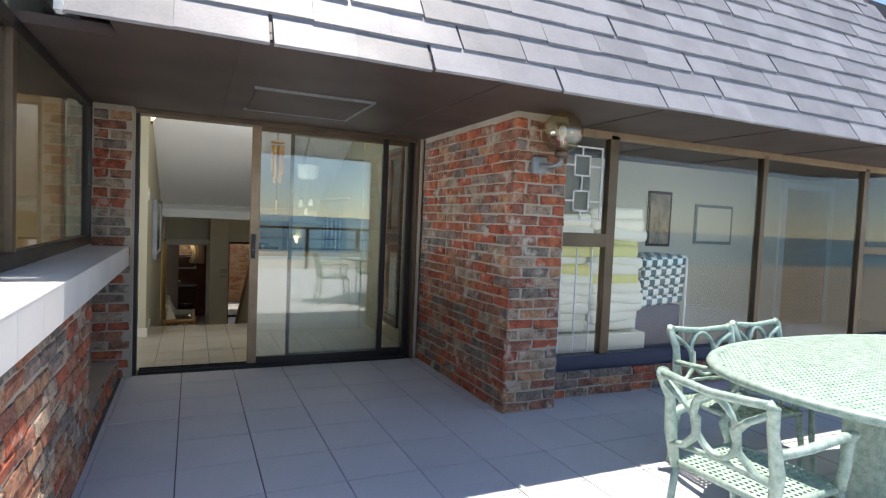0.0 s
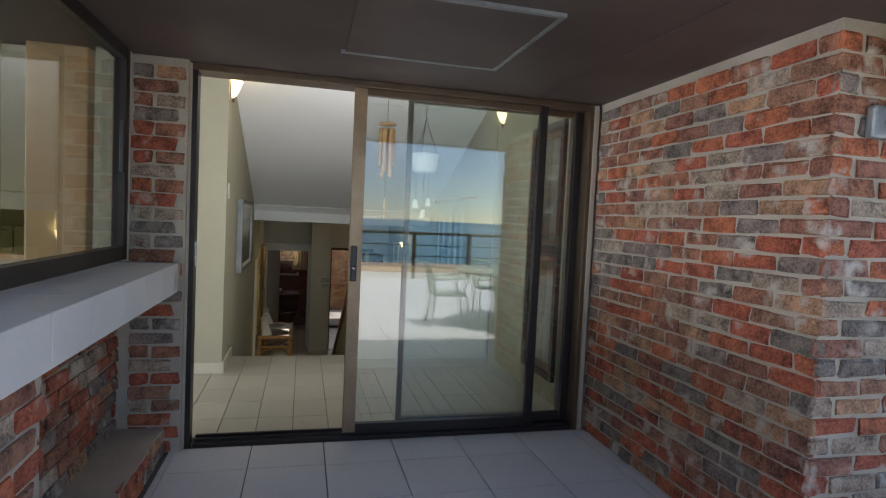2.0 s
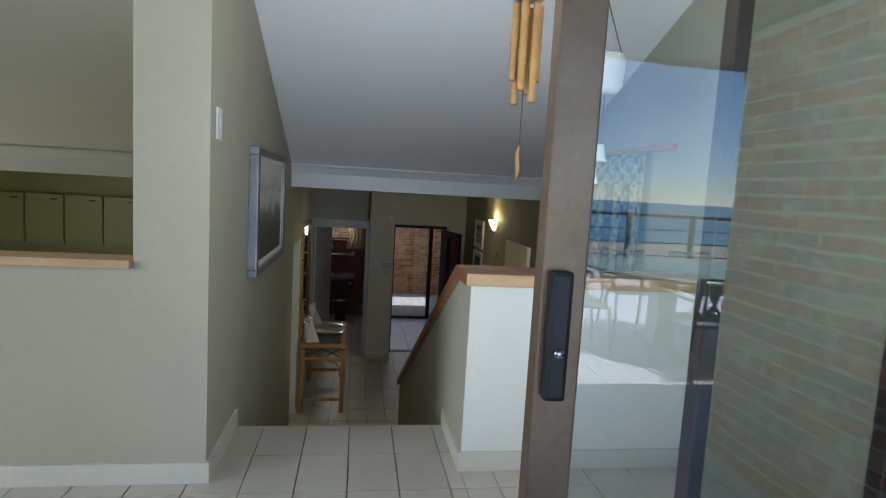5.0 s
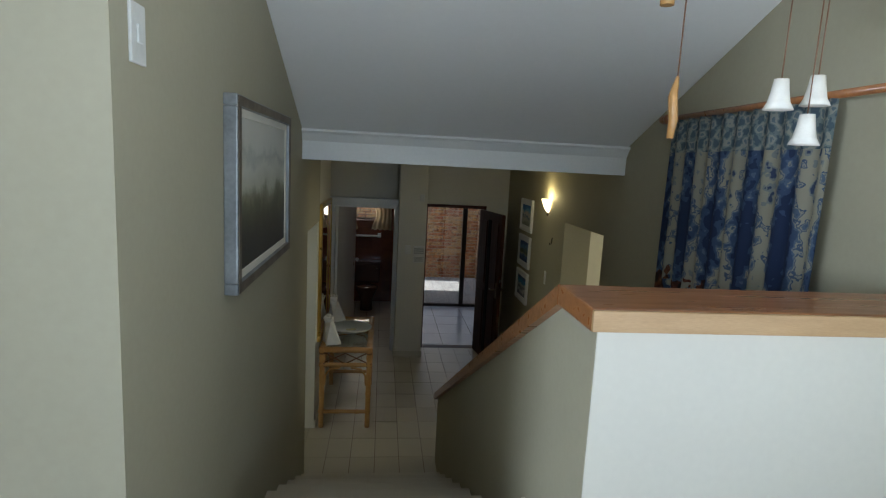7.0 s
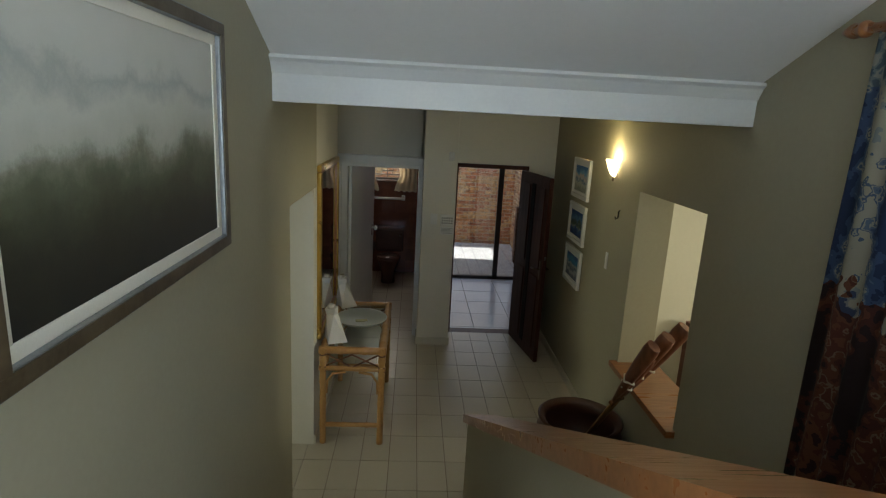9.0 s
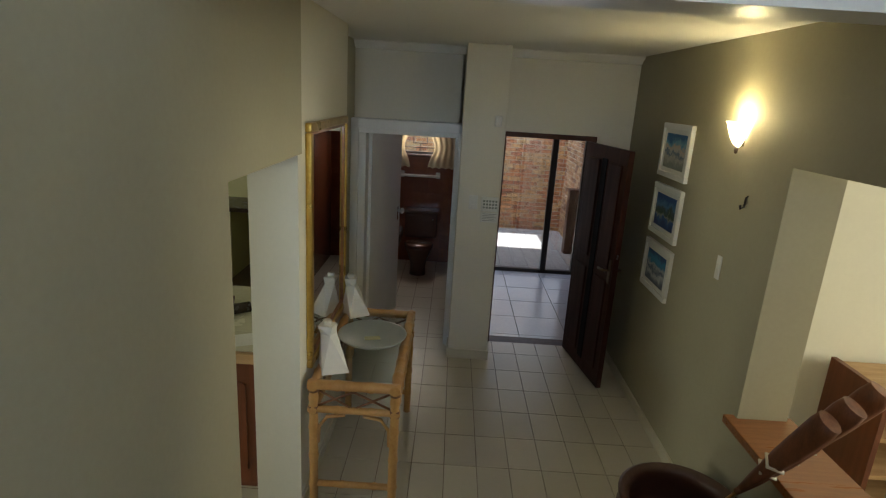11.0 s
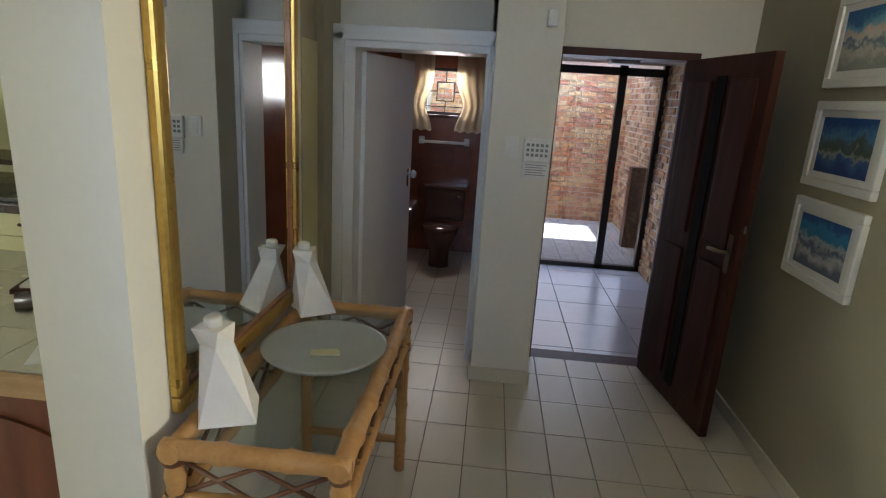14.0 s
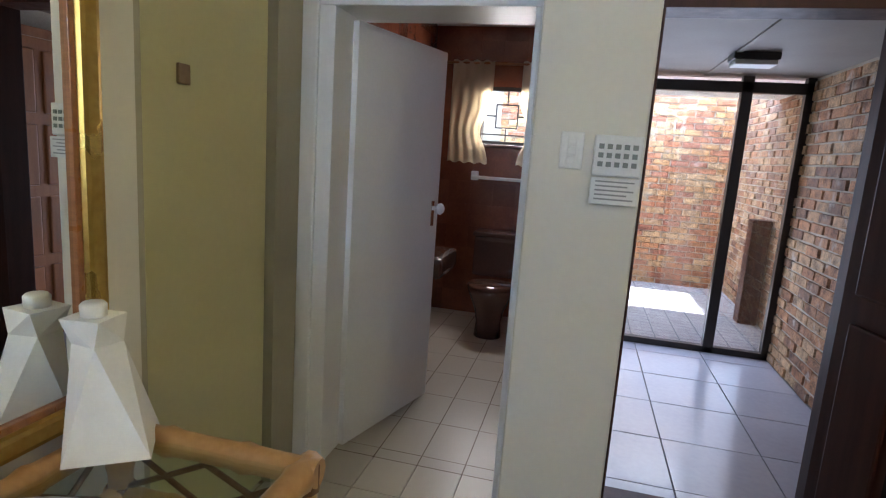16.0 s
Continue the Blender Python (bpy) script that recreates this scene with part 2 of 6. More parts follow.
M_FROST.node_tree.nodes["Principled BSDF"].inputs["Transmission Weight"].default_value = 0.6
M_WCTILE = mat("brown_wall_tile", (0.24, 0.08, 0.04), (0.16, 0.05, 0.027), 0.2, scale=6, bump=0.05, per_piece=0.25)
M_BROWNSAN = mat("brown_glazed_porcelain", (0.10, 0.05, 0.035), (0.07, 0.035, 0.025), 0.12, bump=0)
M_WHITEPL = mat("white_plastic", (0.75, 0.75, 0.72), None, 0.4, bump=0)
M_BLACK = mat("black_plastic", (0.02, 0.02, 0.02), (0.03, 0.03, 0.03), 0.4, bump=0.02)
M_STRIP = mat("dark_strip_glass", (0.006, 0.005, 0.005), None, 0.6, bump=0, spec=0.15)
M_PORCHCEIL = mat("porch_ceiling_board", (0.27, 0.24, 0.21), (0.23, 0.20, 0.175), 0.6, scale=2, bump=0.05)
M_CHROME = mat("chrome", (0.7, 0.7, 0.7), None, 0.15, 1.0, bump=0)
M_GREENMETAL = mat("pale_green_cast_metal", (0.50, 0.62, 0.54), (0.22, 0.33, 0.27), 0.45, 0.1, scale=30, fine=160, bump=0.4)
M_CREAMCAB = mat("cream_cabinet_lacquer", (0.62, 0.60, 0.33), (0.57, 0.55, 0.29), 0.4, scale=2, bump=0.03)
M_COUNTER = mat("dark_worktop", (0.07, 0.05, 0.04), (0.04, 0.03, 0.025), 0.25, scale=20, bump=0.03)
M_CTILE = mat("counter_tile", (0.62, 0.6, 0.46), (0.56, 0.54, 0.4), 0.25, scale=4, bump=0.03, per_piece=0.08)
M_POT = mat("brown_clay_pot", (0.075, 0.03, 0.018), (0.05, 0.02, 0.014), 0.4, scale=8, bump=0.2)
M_YELLOW = mat("yellow_cushion_cloth", (0.66, 0.62, 0.28), (0.58, 0.54, 0.22), 0.9, fine=200, bump=0.3)
M_WHITECL = mat("white_cushion_cloth", (0.74, 0.72, 0.64), (0.66, 0.64, 0.56), 0.9, fine=200, bump=0.3)
M_PAVER = mat("grey_paver", (0.36, 0.33, 0.32), (0.27, 0.24, 0.23), 0.85, scale=8, bump=0.3, per_piece=0.2)
M_SAND = mat("beach_sand", (0.42, 0.38, 0.31), (0.34, 0.30, 0.24), 0.9, scale=0.05, fine=1.0, bump=0.1)
M_SEA = mat("sea_water", (0.05, 0.16, 0.22), (0.08, 0.22, 0.27), 0.3, scale=0.01, fine=0.2, bump=0.2)
M_LAMPON = glow("lit_lamp_glass", (1.0, 0.88, 0.6), 1.2)
M_GLOBE = glass_mat("amber_globe_glass", (0.82, 0.77, 0.58), 0.22, 0.15)


# ---- mesh helpers ----
def box(bm, x0, x1, y0, y1, z0, z1, bevel=0.0, m=None):
    r = bmesh.ops.create_cube(bm, size=1.0)
    bmesh.ops.scale(bm, vec=(x1 - x0, y1 - y0, z1 - z0), verts=r["verts"])
    bmesh.ops.translate(bm, vec=((x0 + x1) / 2, (y0 + y1) / 2, (z0 + z1) / 2), verts=r["verts"])
    vs = r["verts"]
    if bevel:
        es = list({e for v in vs for e in v.link_edges})
        vs = list({v for f in bmesh.ops.bevel(bm, geom=es, offset=bevel, segments=2, affect="EDGES", profile=0.6)["faces"] for v in f.verts})
    if m is not None:
        bmesh.ops.transform(bm, matrix=m, verts=vs)
    return bm


def boxes(*rows, bevel=0.0):
    bm = bmesh.new()
    for r in rows:
        box(bm, *r, bevel=bevel)
    return bm


def tube(points, r, seg=10, bm=None, closed=False, radii=None, flat=1.0):
    """A round bar swept along points; radii vary it, flat squashes it along its side."""
    bm = bm or bmesh.new()
    pts = [Vector(p) for p in points]
    rings = []
    n = len(pts)
    for i, p in enumerate(pts):
        a = pts[i - 1] if (i or closed) else p
        b = pts[(i + 1) % n] if (i < n - 1 or closed) else p
        d = (b - a).normalized()
        up = Vector((0, 0, 1)) if abs(d.z) < 0.9 else Vector((0, 1, 0))
        s = d.cross(up).normalized()
        u = s.cross(d).normalized()
        rr = radii[i] if radii else r
        rings.append([bm.verts.new(p + s * (math.cos(k * math.tau / seg) * rr * flat) + u * (math.sin(k * math.tau / seg) * rr)) for k in range(seg)])
    for i in range(n if closed else n - 1):
        A, B = rings[i], rings[(i + 1) % n]
        for k in range(seg):
            f = bm.faces.new((A[k], A[(k + 1) % seg], B[(k + 1) % seg], B[k]))
            f.smooth = True
    if not closed:
        bm.faces.new(rings[0][::-1])
        bm.faces.new(rings[-1])
    return bm


def lathe(profile, seg=28, bm=None, at=(0, 0, 0)):
    """A turned shape from (radius, height) pairs."""
    bm = bm or bmesh.new()
    o = Vector(at)
    rings = [[bm.verts.new(o + Vector((max(r, 1e-4) * math.cos(k * math.tau / seg), max(r, 1e-4) * math.sin(k * math.tau / seg), z))) for k in range(seg)] for r, z in profile]
    for A, B in zip(rings, rings[1:]):
        for k in range(seg):
            f = bm.faces.new((A[k], A[(k + 1) % seg], B[(k + 1) % seg], B[k]))
            f.smooth = True
    return bm


def prism(outline, axis, a, b, bm=None):
    """A polygon of (u, v) pairs pushed from a to b along an axis: x -> (y, z), y -> (x, z), z -> (x, y)."""
    bm = bm or bmesh.new()
    put = {"x": lambda u, v, w: (w, u, v), "y": lambda u, v, w: (u, w, v), "z": lambda u, v, w: (u, v, w)}[axis]
    A = [bm.verts.new(put(u, v, a)) for u, v in outline]
    B = [bm.verts.new(put(u, v, b)) for u, v in outline]
    n = len(A)
    bm.faces.new(A)
    bm.faces.new(B[::-1])
    for i in range(n):
        bm.faces.new((A[i], B[i], B[(i + 1) % n], A[(i + 1) % n]))
    bmesh.ops.recalc_face_normals(bm, faces=bm.faces)
    return bm


def mesh_of(name, bm, material):
    me = bpy.data.meshes.new(name)
    bmesh.ops.recalc_face_normals(bm, faces=bm.faces)
    bm.to_mesh(me)
    bm.free()
    me.materials.append(material)
    return me


def setting(name, bm, material, label, category):
    return tagged(new(name, mesh_of(name, bm, material)), label, category, kind="structure")


def thing(name, label, category, at=(0, 0, 0), group="", kind="", turn=0.0):
    ob = new(name)
    ob.empty_display_size = 0.05
    ob.matrix_basis = pose(*at, 0, 0, turn)
    return tagged(ob, label, category, group, kind)


def part(name, bm, material, parent, label=""):
    ob = new(name, mesh_of(name, bm, material))
    ob.parent = parent
    if label:
        ob["label"] = label
    return ob


def piece(name, me, parent, m):
    ob = new(name, me)
    ob.parent = parent
    ob.matrix_basis = m
    return ob


def joined(name, bm, material, parent):
    ob = part(name, bm, material, parent)
    ob["kind"] = "stuff"
    return ob


L0 = -1.366  # lower hall floor
PF = -1.40   # porch floor
SOF = 2.13   # soffit


def slope(y):
    return 1.42 + 0.42 * (9.25 - y)


# ---- ground, sea, terrace ----
setting("ground", boxes((-400, 400, -60, 60, -4.4, -4.0)), M_SAND, "pale beach sand far below the terrace", "ground")
setting("water", boxes((-3000, 3000, -4000, -60, -5.0, -4.15)), M_SEA, "blue-green sea reaching the horizon", "sea")
floor_terrace = setting("floor_terrace", boxes((-8, 9, -4.2, 4.98, -0.4, -0.012)), M_JOINT, "white tiled terrace floor with dark thin joints", "floor")
setting("floor_upper", boxes((-6, 0.95, 5.0, 7.06, -0.3, -0.010), (0.95, 2.2, 5.0, 6.62, -0.3, -0.010), (-6, -0.58, 1.0, 5.0, -0.011, -0.009)), M_GROUT, "cream tiled landing floor with brown grout", "floor")
floor_lower = setting("floor_lower", boxes((-6, 7, 6.4, 12.97, L0 - 0.3, L0 - 0.010), (-6, 0.66, 12.97, 15.75, L0 - 0.3, L0 - 0.010)), M_GROUT, "cream tiled hall floor with brown grout", "floor")

# ---- stairs ----
RISE, TREAD = 1.366 / 8, 0.335
stairs = thing("stairs", "cream tiled stair flight down to the hall", "stairs", kind="structure")
for k in range(1, 8):
    y = 7.06 + (k - 1) * TREAD
    part("step", boxes((-0.27, 0.82, y, y + TREAD + (0.0 if k == 7 else 0.02), -RISE * (k + 1) if k < 7 else L0, -RISE * k), bevel=0.006), M_TILE, stairs)
part("riser", boxes((-0.27, 0.82, 7.03, 7.06, -RISE - 0.05, -0.001)), M_TILE, stairs)

# ---- outer walls and roof ----
setting("wall_terrace_door_head", boxes((-0.60, 2.17, 5.0, 5.12, 2.13, 3.4), (-6.0, -0.60, 5.0, 5.12, 2.4, 3.4), (2.17, 2.3, 5.0, 5.12, 2.13, 3.4)), M_WALL, "cream painted wall above the sliding doors", "wall")
setting("wall_west", boxes((-6.2, -6.0, 0.5, 13.2, L0, 3.8)), M_WALL, "cream painted outer wall", "wall")
setting("wall_lounge_end", boxes((-6.0, -0.62, 0.5, 0.7, 0, 3.2)), M_WALL, "cream painted end wall of the lounge", "wall")
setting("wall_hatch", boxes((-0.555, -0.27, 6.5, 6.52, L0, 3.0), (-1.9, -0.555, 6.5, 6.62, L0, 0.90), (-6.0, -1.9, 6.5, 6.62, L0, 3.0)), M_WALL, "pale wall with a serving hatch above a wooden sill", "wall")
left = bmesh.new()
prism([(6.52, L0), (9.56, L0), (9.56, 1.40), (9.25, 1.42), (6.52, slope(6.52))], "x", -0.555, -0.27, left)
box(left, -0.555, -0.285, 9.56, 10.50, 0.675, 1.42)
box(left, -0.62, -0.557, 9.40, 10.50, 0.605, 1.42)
# Same wall as the stair side, in the lighter colour for its lit end.
setting("wall_mirror_pier", boxes((-0.555, -0.305, 10.50, 11.74, L0, 1.40)), M_WALLW, "pier that carries the mirror, coloured lighter to look lit", "wall")
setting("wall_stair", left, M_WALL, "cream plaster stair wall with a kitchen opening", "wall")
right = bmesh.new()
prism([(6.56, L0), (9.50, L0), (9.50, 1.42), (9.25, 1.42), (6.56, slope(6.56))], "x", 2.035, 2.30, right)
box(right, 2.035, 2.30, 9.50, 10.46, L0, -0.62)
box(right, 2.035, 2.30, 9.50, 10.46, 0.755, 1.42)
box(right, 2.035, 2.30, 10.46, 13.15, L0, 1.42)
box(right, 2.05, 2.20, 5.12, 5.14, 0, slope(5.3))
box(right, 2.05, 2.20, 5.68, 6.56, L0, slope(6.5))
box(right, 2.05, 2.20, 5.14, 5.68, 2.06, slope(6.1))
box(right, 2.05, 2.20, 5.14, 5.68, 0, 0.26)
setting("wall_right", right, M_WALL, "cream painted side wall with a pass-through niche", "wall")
ceil = bmesh.new()
prism([(4.9, slope(4.9)), (9.28, slope(9.28)), (9.28, slope(9.28) + 0.2), (4.9, slope(4.9) + 0.2)], "x", -6.2, 2.3, ceil)
setting("ceiling_slope", ceil, M_CEIL, "white painted sloping ceiling over the stairs", "ceiling")
setting("ceiling_hall", boxes((-6.2, 7.2, 9.40, 13.2, 1.40, 1.6)), M_CEIL, "white flat ceiling of the lower hall", "ceiling")
setting("ceiling_lounge", boxes((-6.2, -0.56, 0.5, 5.0, 2.4, 2.6)), M_CEIL, "white lounge ceiling", "ceiling")
cor = boxes((-6.0, 2.035, 9.22, 9.40, 1.235, 1.36))
prism([(9.215, 1.36), (9.40, 1.36), (9.40, 1.44), (9.17, 1.44), (9.165, 1.425), (9.185, 1.41), (9.20, 1.385)], "x", -6.0, 2.035, cor)
setting("beam", cor, M_TRIM, "white beam with a moulded cornice", "beam")
cv = bmesh.new()
prism([(12.97, 1.335), (12.97, 1.40), (12.88, 1.40), (12.885, 1.385), (12.93, 1.36), (12.955, 1.34)], "x", -0.5, 2.035, cv)
setting("trim_hall_cornice", cv, M_CEIL, "white coved cornice along the hall wall", "cornice")

# hall end wall, pillar, front door opening, wc
end = boxes((-0.80, -0.42, 12.97, 13.12, L0, 1.4), (-0.42, 0.50, 12.97, 13.12, 0.70, 1.4), (0.48, 0.90, 12.97, 13.12, L0, 1.4),
            (0.90, 1.73, 12.97, 13.12, 0.70, 1.4), (1.73, 2.035, 12.97, 13.12, L0, 1.4))
setting("wall_hall_end", end, M_WALLW, "pale end wall with two doorways", "wall")
setting("pillar", boxes((0.505, 0.868, 12.56, 12.97, L0, 1.4), bevel=0.008), M_WALLW, "cream square pillar between the doorways", "pillar")
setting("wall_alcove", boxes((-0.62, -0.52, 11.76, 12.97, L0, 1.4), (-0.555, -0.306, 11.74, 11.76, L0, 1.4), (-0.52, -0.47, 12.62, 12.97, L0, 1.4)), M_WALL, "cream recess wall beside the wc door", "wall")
door_panel = thing("cupboard_door", "flush olive-cream cupboard door in the recess", "door")
part("panel", boxes((-0.519, -0.50, 11.80, 12.60, L0 + 0.02, 0.62), bevel=0.003), M_OLIVE, door_panel)
part("catch", boxes((-0.50, -0.488, 12.11, 12.16, 0.22, 0.28), bevel=0.004), M_BRONZE_L, door_panel, "small square brass catch")
bb = boxes((0.495, 0.878, 12.548, 12.56, L0, L0 + 0.09), (0.868, 0.880, 12.56, 12.97, L0, L0 + 0.09), (0.493, 0.505, 12.56, 12.82, L0, L0 + 0.09),
           (2.02, 2.035, 9.5, 12.97, L0, L0 + 0.08), (-0.27, -0.255, 6.51, 7.06, 0, 0.09), (-2.5, -0.255, 6.488, 6.5, 0, 0.09), (-0.305, -0.290, 10.5, 11.74, L0, L0 + 0.08))
setting("baseboard", bb, M_SKIRT, "cream painted skirting along the walls", "skirting")

# ---- wc room ----
setting("wall_wc", boxes((-0.80, -0.68, 13.12, 15.7, L0, 1.4), (0.66, 0.74, 13.12, 15.7, L0, 1.4), (-0.80, 0.74, 15.60, 15.75, L0, 0.17), (-0.80, 0.74, 15.60, 15.75, 0.66, 1.4),
                         (-0.80, -0.26, 15.60, 15.75, 0.17, 0.66), (0.22, 0.74, 15.60, 15.75, 0.17, 0.66)), M_WCTILE, "brown tiled wc walls", "wall")
setting("ceiling_wc", boxes((-0.8, 0.74, 13.12, 15.75, 1.15, 1.25)), M_CEIL, "white wc ceiling", "ceiling")

# ---- porch and courtyard ----
setting("wall_porch_left", boxes((0.742, 0.750, 13.12, 15.6, PF - 0.1, 1.0)), M_WALL, "cream porch wall", "wall")
setting("ceiling_porch", boxes((0.70, 2.5, 13.12, 15.62, 0.80, 0.95)), M_PORCHCEIL, "brown-grey board porch ceiling with joint strips", "ceiling")
setting("floor_porch", boxes((0.60, 2.6, 13.12, 15.62, PF - 0.2, PF - 0.01)), M_JOINT, "large pale porch tiles with dark joints", "floor")
setting("floor_courtyard", boxes((-2, 5, 15.62, 20, PF - 0.35, PF - 0.06)), M_JOINT, "grey paved courtyard floor", "pavement")
# Roof slab added for its shadow; its far edge sets where the sun patch begins.
setting("roof_courtyard_shade", boxes((-2, 5, 15.62, 17.35, 0.85, 1.1)), M_CEIL, "added flat roof that shades the courtyard up to the sun patch", "roof")

# right room seen through the large windows
setting("wall_sunroom", boxes((2.62, 4.6, 6.6, 6.75, 0, 2.6), (4.6, 4.7, 5.65, 6.75, 0, 2.6), (4.6, 10.5, 5.5, 5.65, 0, 2.6), (10.35, 10.5, 3.65, 5.5, 0, 2.6), (7.6, 10.5, 3.5, 3.65, 0, 2.6), (2.2, 2.30, 5.0, 5.14, 0, 2.6), (2.30, 2.62, 6.2, 6.75, 0, 2.6)), M_WALLW, "pale sunroom walls", "wall")
setting("floor_sunroom", boxes((2.2, 10.5, 3.65, 6.75, -0.2, 0.002)), M_TILE, "cream tiled sunroom floor", "floor")
setting("ceiling_sunroom", boxes((2.2, 10.5, 3.5, 6.75, 2.3, 2.5)), M_CEIL, "white sunroom ceiling", "ceiling")
# side room behind the niche, kitchen shell
setting("wall_side_room", boxes((6.8, 7.0, 8.4, 13.1, L0, 1.4), (2.3, 7.0, 8.3, 8.4, L0, 1.4), (2.3, 7.0, 10.9, 11.05, L0, 1.4)), M_WALLW, "pale side room walls", "wall")

# ---- soffit and slate roof ----
soff = boxes((-0.18, 8.0, 2.66, 5.0, SOF, SOF + 0.05), (-1.2, -0.18, 2.95, 5.0, SOF, SOF + 0.05))
for x in (0.37, 1.75, 2.95, 4.15, 5.35):
    box(soff, x - 0.02, x + 0.02, 2.68, 4.98, SOF - 0.006, SOF)
setting("ceiling_soffit", soff, M_SOFFIT, "dark brown board soffit with joint strips", "soffit")
hatch = thing("ceiling_hatch", "brown ceiling access panel with a pale metal edge", "hatch")
part("panel", boxes((0.51, 1.25, 3.63, 4.40, SOF - 0.012, SOF - 0.001)), M_SOFFIT, hatch)
part("edging", boxes((0.49, 1.27, 3.61, 3.63, SOF - 0.016, SOF - 0.001), (0.49, 1.27, 4.40, 4.42, SOF - 0.016, SOF - 0.001), (1.25, 1.27, 3.63, 4.40, SOF - 0.016, SOF - 0.001)), M_SILVER, hatch, "thin metal edging")
ROOF_A = radians(60)
roof = thing("roof", "steep grey slate tile roof with uneven butts", "roof", kind="structure")
dn = Vector((0, math.cos(ROOF_A), math.sin(ROOF_A)))
back = bmesh.new()
prism([(2.64, 2.14), (2.70, 2.13), (2.70 + 3.2 * math.cos(ROOF_A), 2.13 + 3.2 * math.sin(ROOF_A)), (2.64 + 3.2 * math.cos(ROOF_A), 2.14 + 3.2 * math.sin(ROOF_A))], "x", -0.18, 6.6, back)
part("decking", back, M_SOFFIT, roof)
# Added lids over the rooms, so the sky reaches in only by openings.
setting("roof_blocker_upper", boxes((-6.2, 8.0, 4.1, 9.6, 4.05, 4.2), (-6.2, -0.19, 2.95, 4.2, 2.62, 2.8), (-6.2, -0.19, 4.1, 4.2, 2.8, 4.1), (6.6, 8.0, 3.2, 9.6, 2.55, 2.7)), M_SOFFIT, "added flat roof behind the slates, shutting daylight out", "roof")
setting("roof_blocker_lower", boxes((-6.2, 7.2, 9.3, 13.3, 1.62, 1.8), (-6.2, 7.2, 9.3, 9.6, 1.8, 4.1)), M_SOFFIT, "added flat roof over the hall, shutting daylight out", "roof")
tb = bmesh.new()
box(tb, -0.1985, 0.1985, -0.010, 0.008, 0.0, 0.25, bevel=0.002)
TILE_ME = mesh_of("slate", tb, M_SLATE)
rng = random.Random(4)
for row in range(17):
    for c in range(21):
        x = 0.27 - 0.4 + c * 0.4 + (0.2 if row % 2 else 0.0) + rng.uniform(-0.012, 0.012)
        up = row * 0.19 + rng.uniform(-0.007, 0.007)
        if x > 7.6 - max(0.0, up - 0.75) * 0.85:
            continue
        base = Vector((x, 2.615, 2.115)) + dn * up
        piece("slate", TILE_ME, roof, Matrix.Translation(base) @ pose(0, 0, 0, -30 - 4.0 + rng.uniform(-0.8, 0.8), rng.uniform(-0.6, 0.6), 0))
setting("trim_roof_edge", boxes((-0.36, -0.33, 2.60, 2.66, 2.11, 2.3)), M_TRIM, "white roof edge trim", "trim")


# ---- terrace: sliding doors ----
def pane(parent, x0, x1, y, z0, z1, name="pane", material=None):
    ob = part(name, boxes((x0, x1, y - 0.003, y + 0.003, z0, z1)), material or M_GLASS, parent, "clear reflecting glass")
    ob.visible_shadow = False
    return ob


door_frame = thing("door_frame", "bronze aluminium frame of the sliding doors", "door frame", kind="structure")
part("head", boxes((-0.27, 2.14, 4.96, 5.12, 2.09, 2.13), bevel=0.004), M_BRONZE, door_frame)
part("jamb", boxes((-0.27, -0.235, 4.96, 5.045, 0.0, 2.09), bevel=0.004), M_DARKFRAME, door_frame)
part("strike_plate", boxes((-0.235, -0.231, 4.98, 5.01, 1.02, 1.16), bevel=0.001), M_CHROME, door_frame, "chrome strike plate")
part("jamb", boxes((2.11, 2.14, 4.96, 5.12, 0.0, 2.09), bevel=0.004), M_BRONZE, door_frame)
part("track", boxes((-0.22, 2.10, 4.965, 5.115, 0.0, 0.022), (-0.22, 2.10, 5.00, 5.01, 0.022, 0.036), (-0.22, 2.10, 5.06, 5.07, 0.022, 0.036)), M_DARKFRAME, door_frame)
slide = thing("sliding_door", "bronze framed sliding glass door leaf with black handle", "door")
part("stile", boxes((0.61, 0.685, 4.985, 5.025, 0.037, 2.09), bevel=0.004), M_BRONZE_L, slide, "pale bronze stile")
part("stile", boxes((1.78, 1.83, 4.985, 5.025, 0.037, 2.09), bevel=0.004), M_DARKFRAME, slide)
part("rail", boxes((0.685, 1.78, 4.985, 5.025, 0.037, 0.09), bevel=0.003), M_DARKFRAME, slide)
part("rail", boxes((0.685, 1.78, 4.985, 5.025, 2.05, 2.09), bevel=0.003), M_BRONZE, slide)
pane(slide, 0.685, 1.78, 5.004, 0.09, 2.05)
hd = part("handle", boxes((0.620, 0.656, 4.960, 4.985, 0.955, 1.165), bevel=0.008), M_BLACK, slide, "black pull handle")
part("lock", lathe([(0.0, 0.0), (0.009, 0.0), (0.009, 0.006), (0.0, 0.006)], 12), M_CHROME, hd).matrix_basis = pose(0.638, 4.960, 1.035, 90, 0, 0)
fixed = thing("fixed_door", "bronze framed fixed glass door leaf", "door")
part("stile", boxes((0.945, 0.975, 5.05, 5.09, 0.037, 2.09), bevel=0.004), M_BRONZE, fixed)
part("stile", boxes((2.06, 2.11, 5.05, 5.09, 0.037, 2.09), bevel=0.004), M_DARKFRAME, fixed)
part("rail", boxes((0.975, 2.05, 5.05, 5.09, 0.037, 0.09), bevel=0.003), M_DARKFRAME, fixed)
part("rail", boxes((0.975, 2.05, 5.05, 5.09, 2.05, 2.09), bevel=0.003), M_BRONZE, fixed)
pane(fixed, 0.975, 2.05, 5.07, 0.09, 2.05)
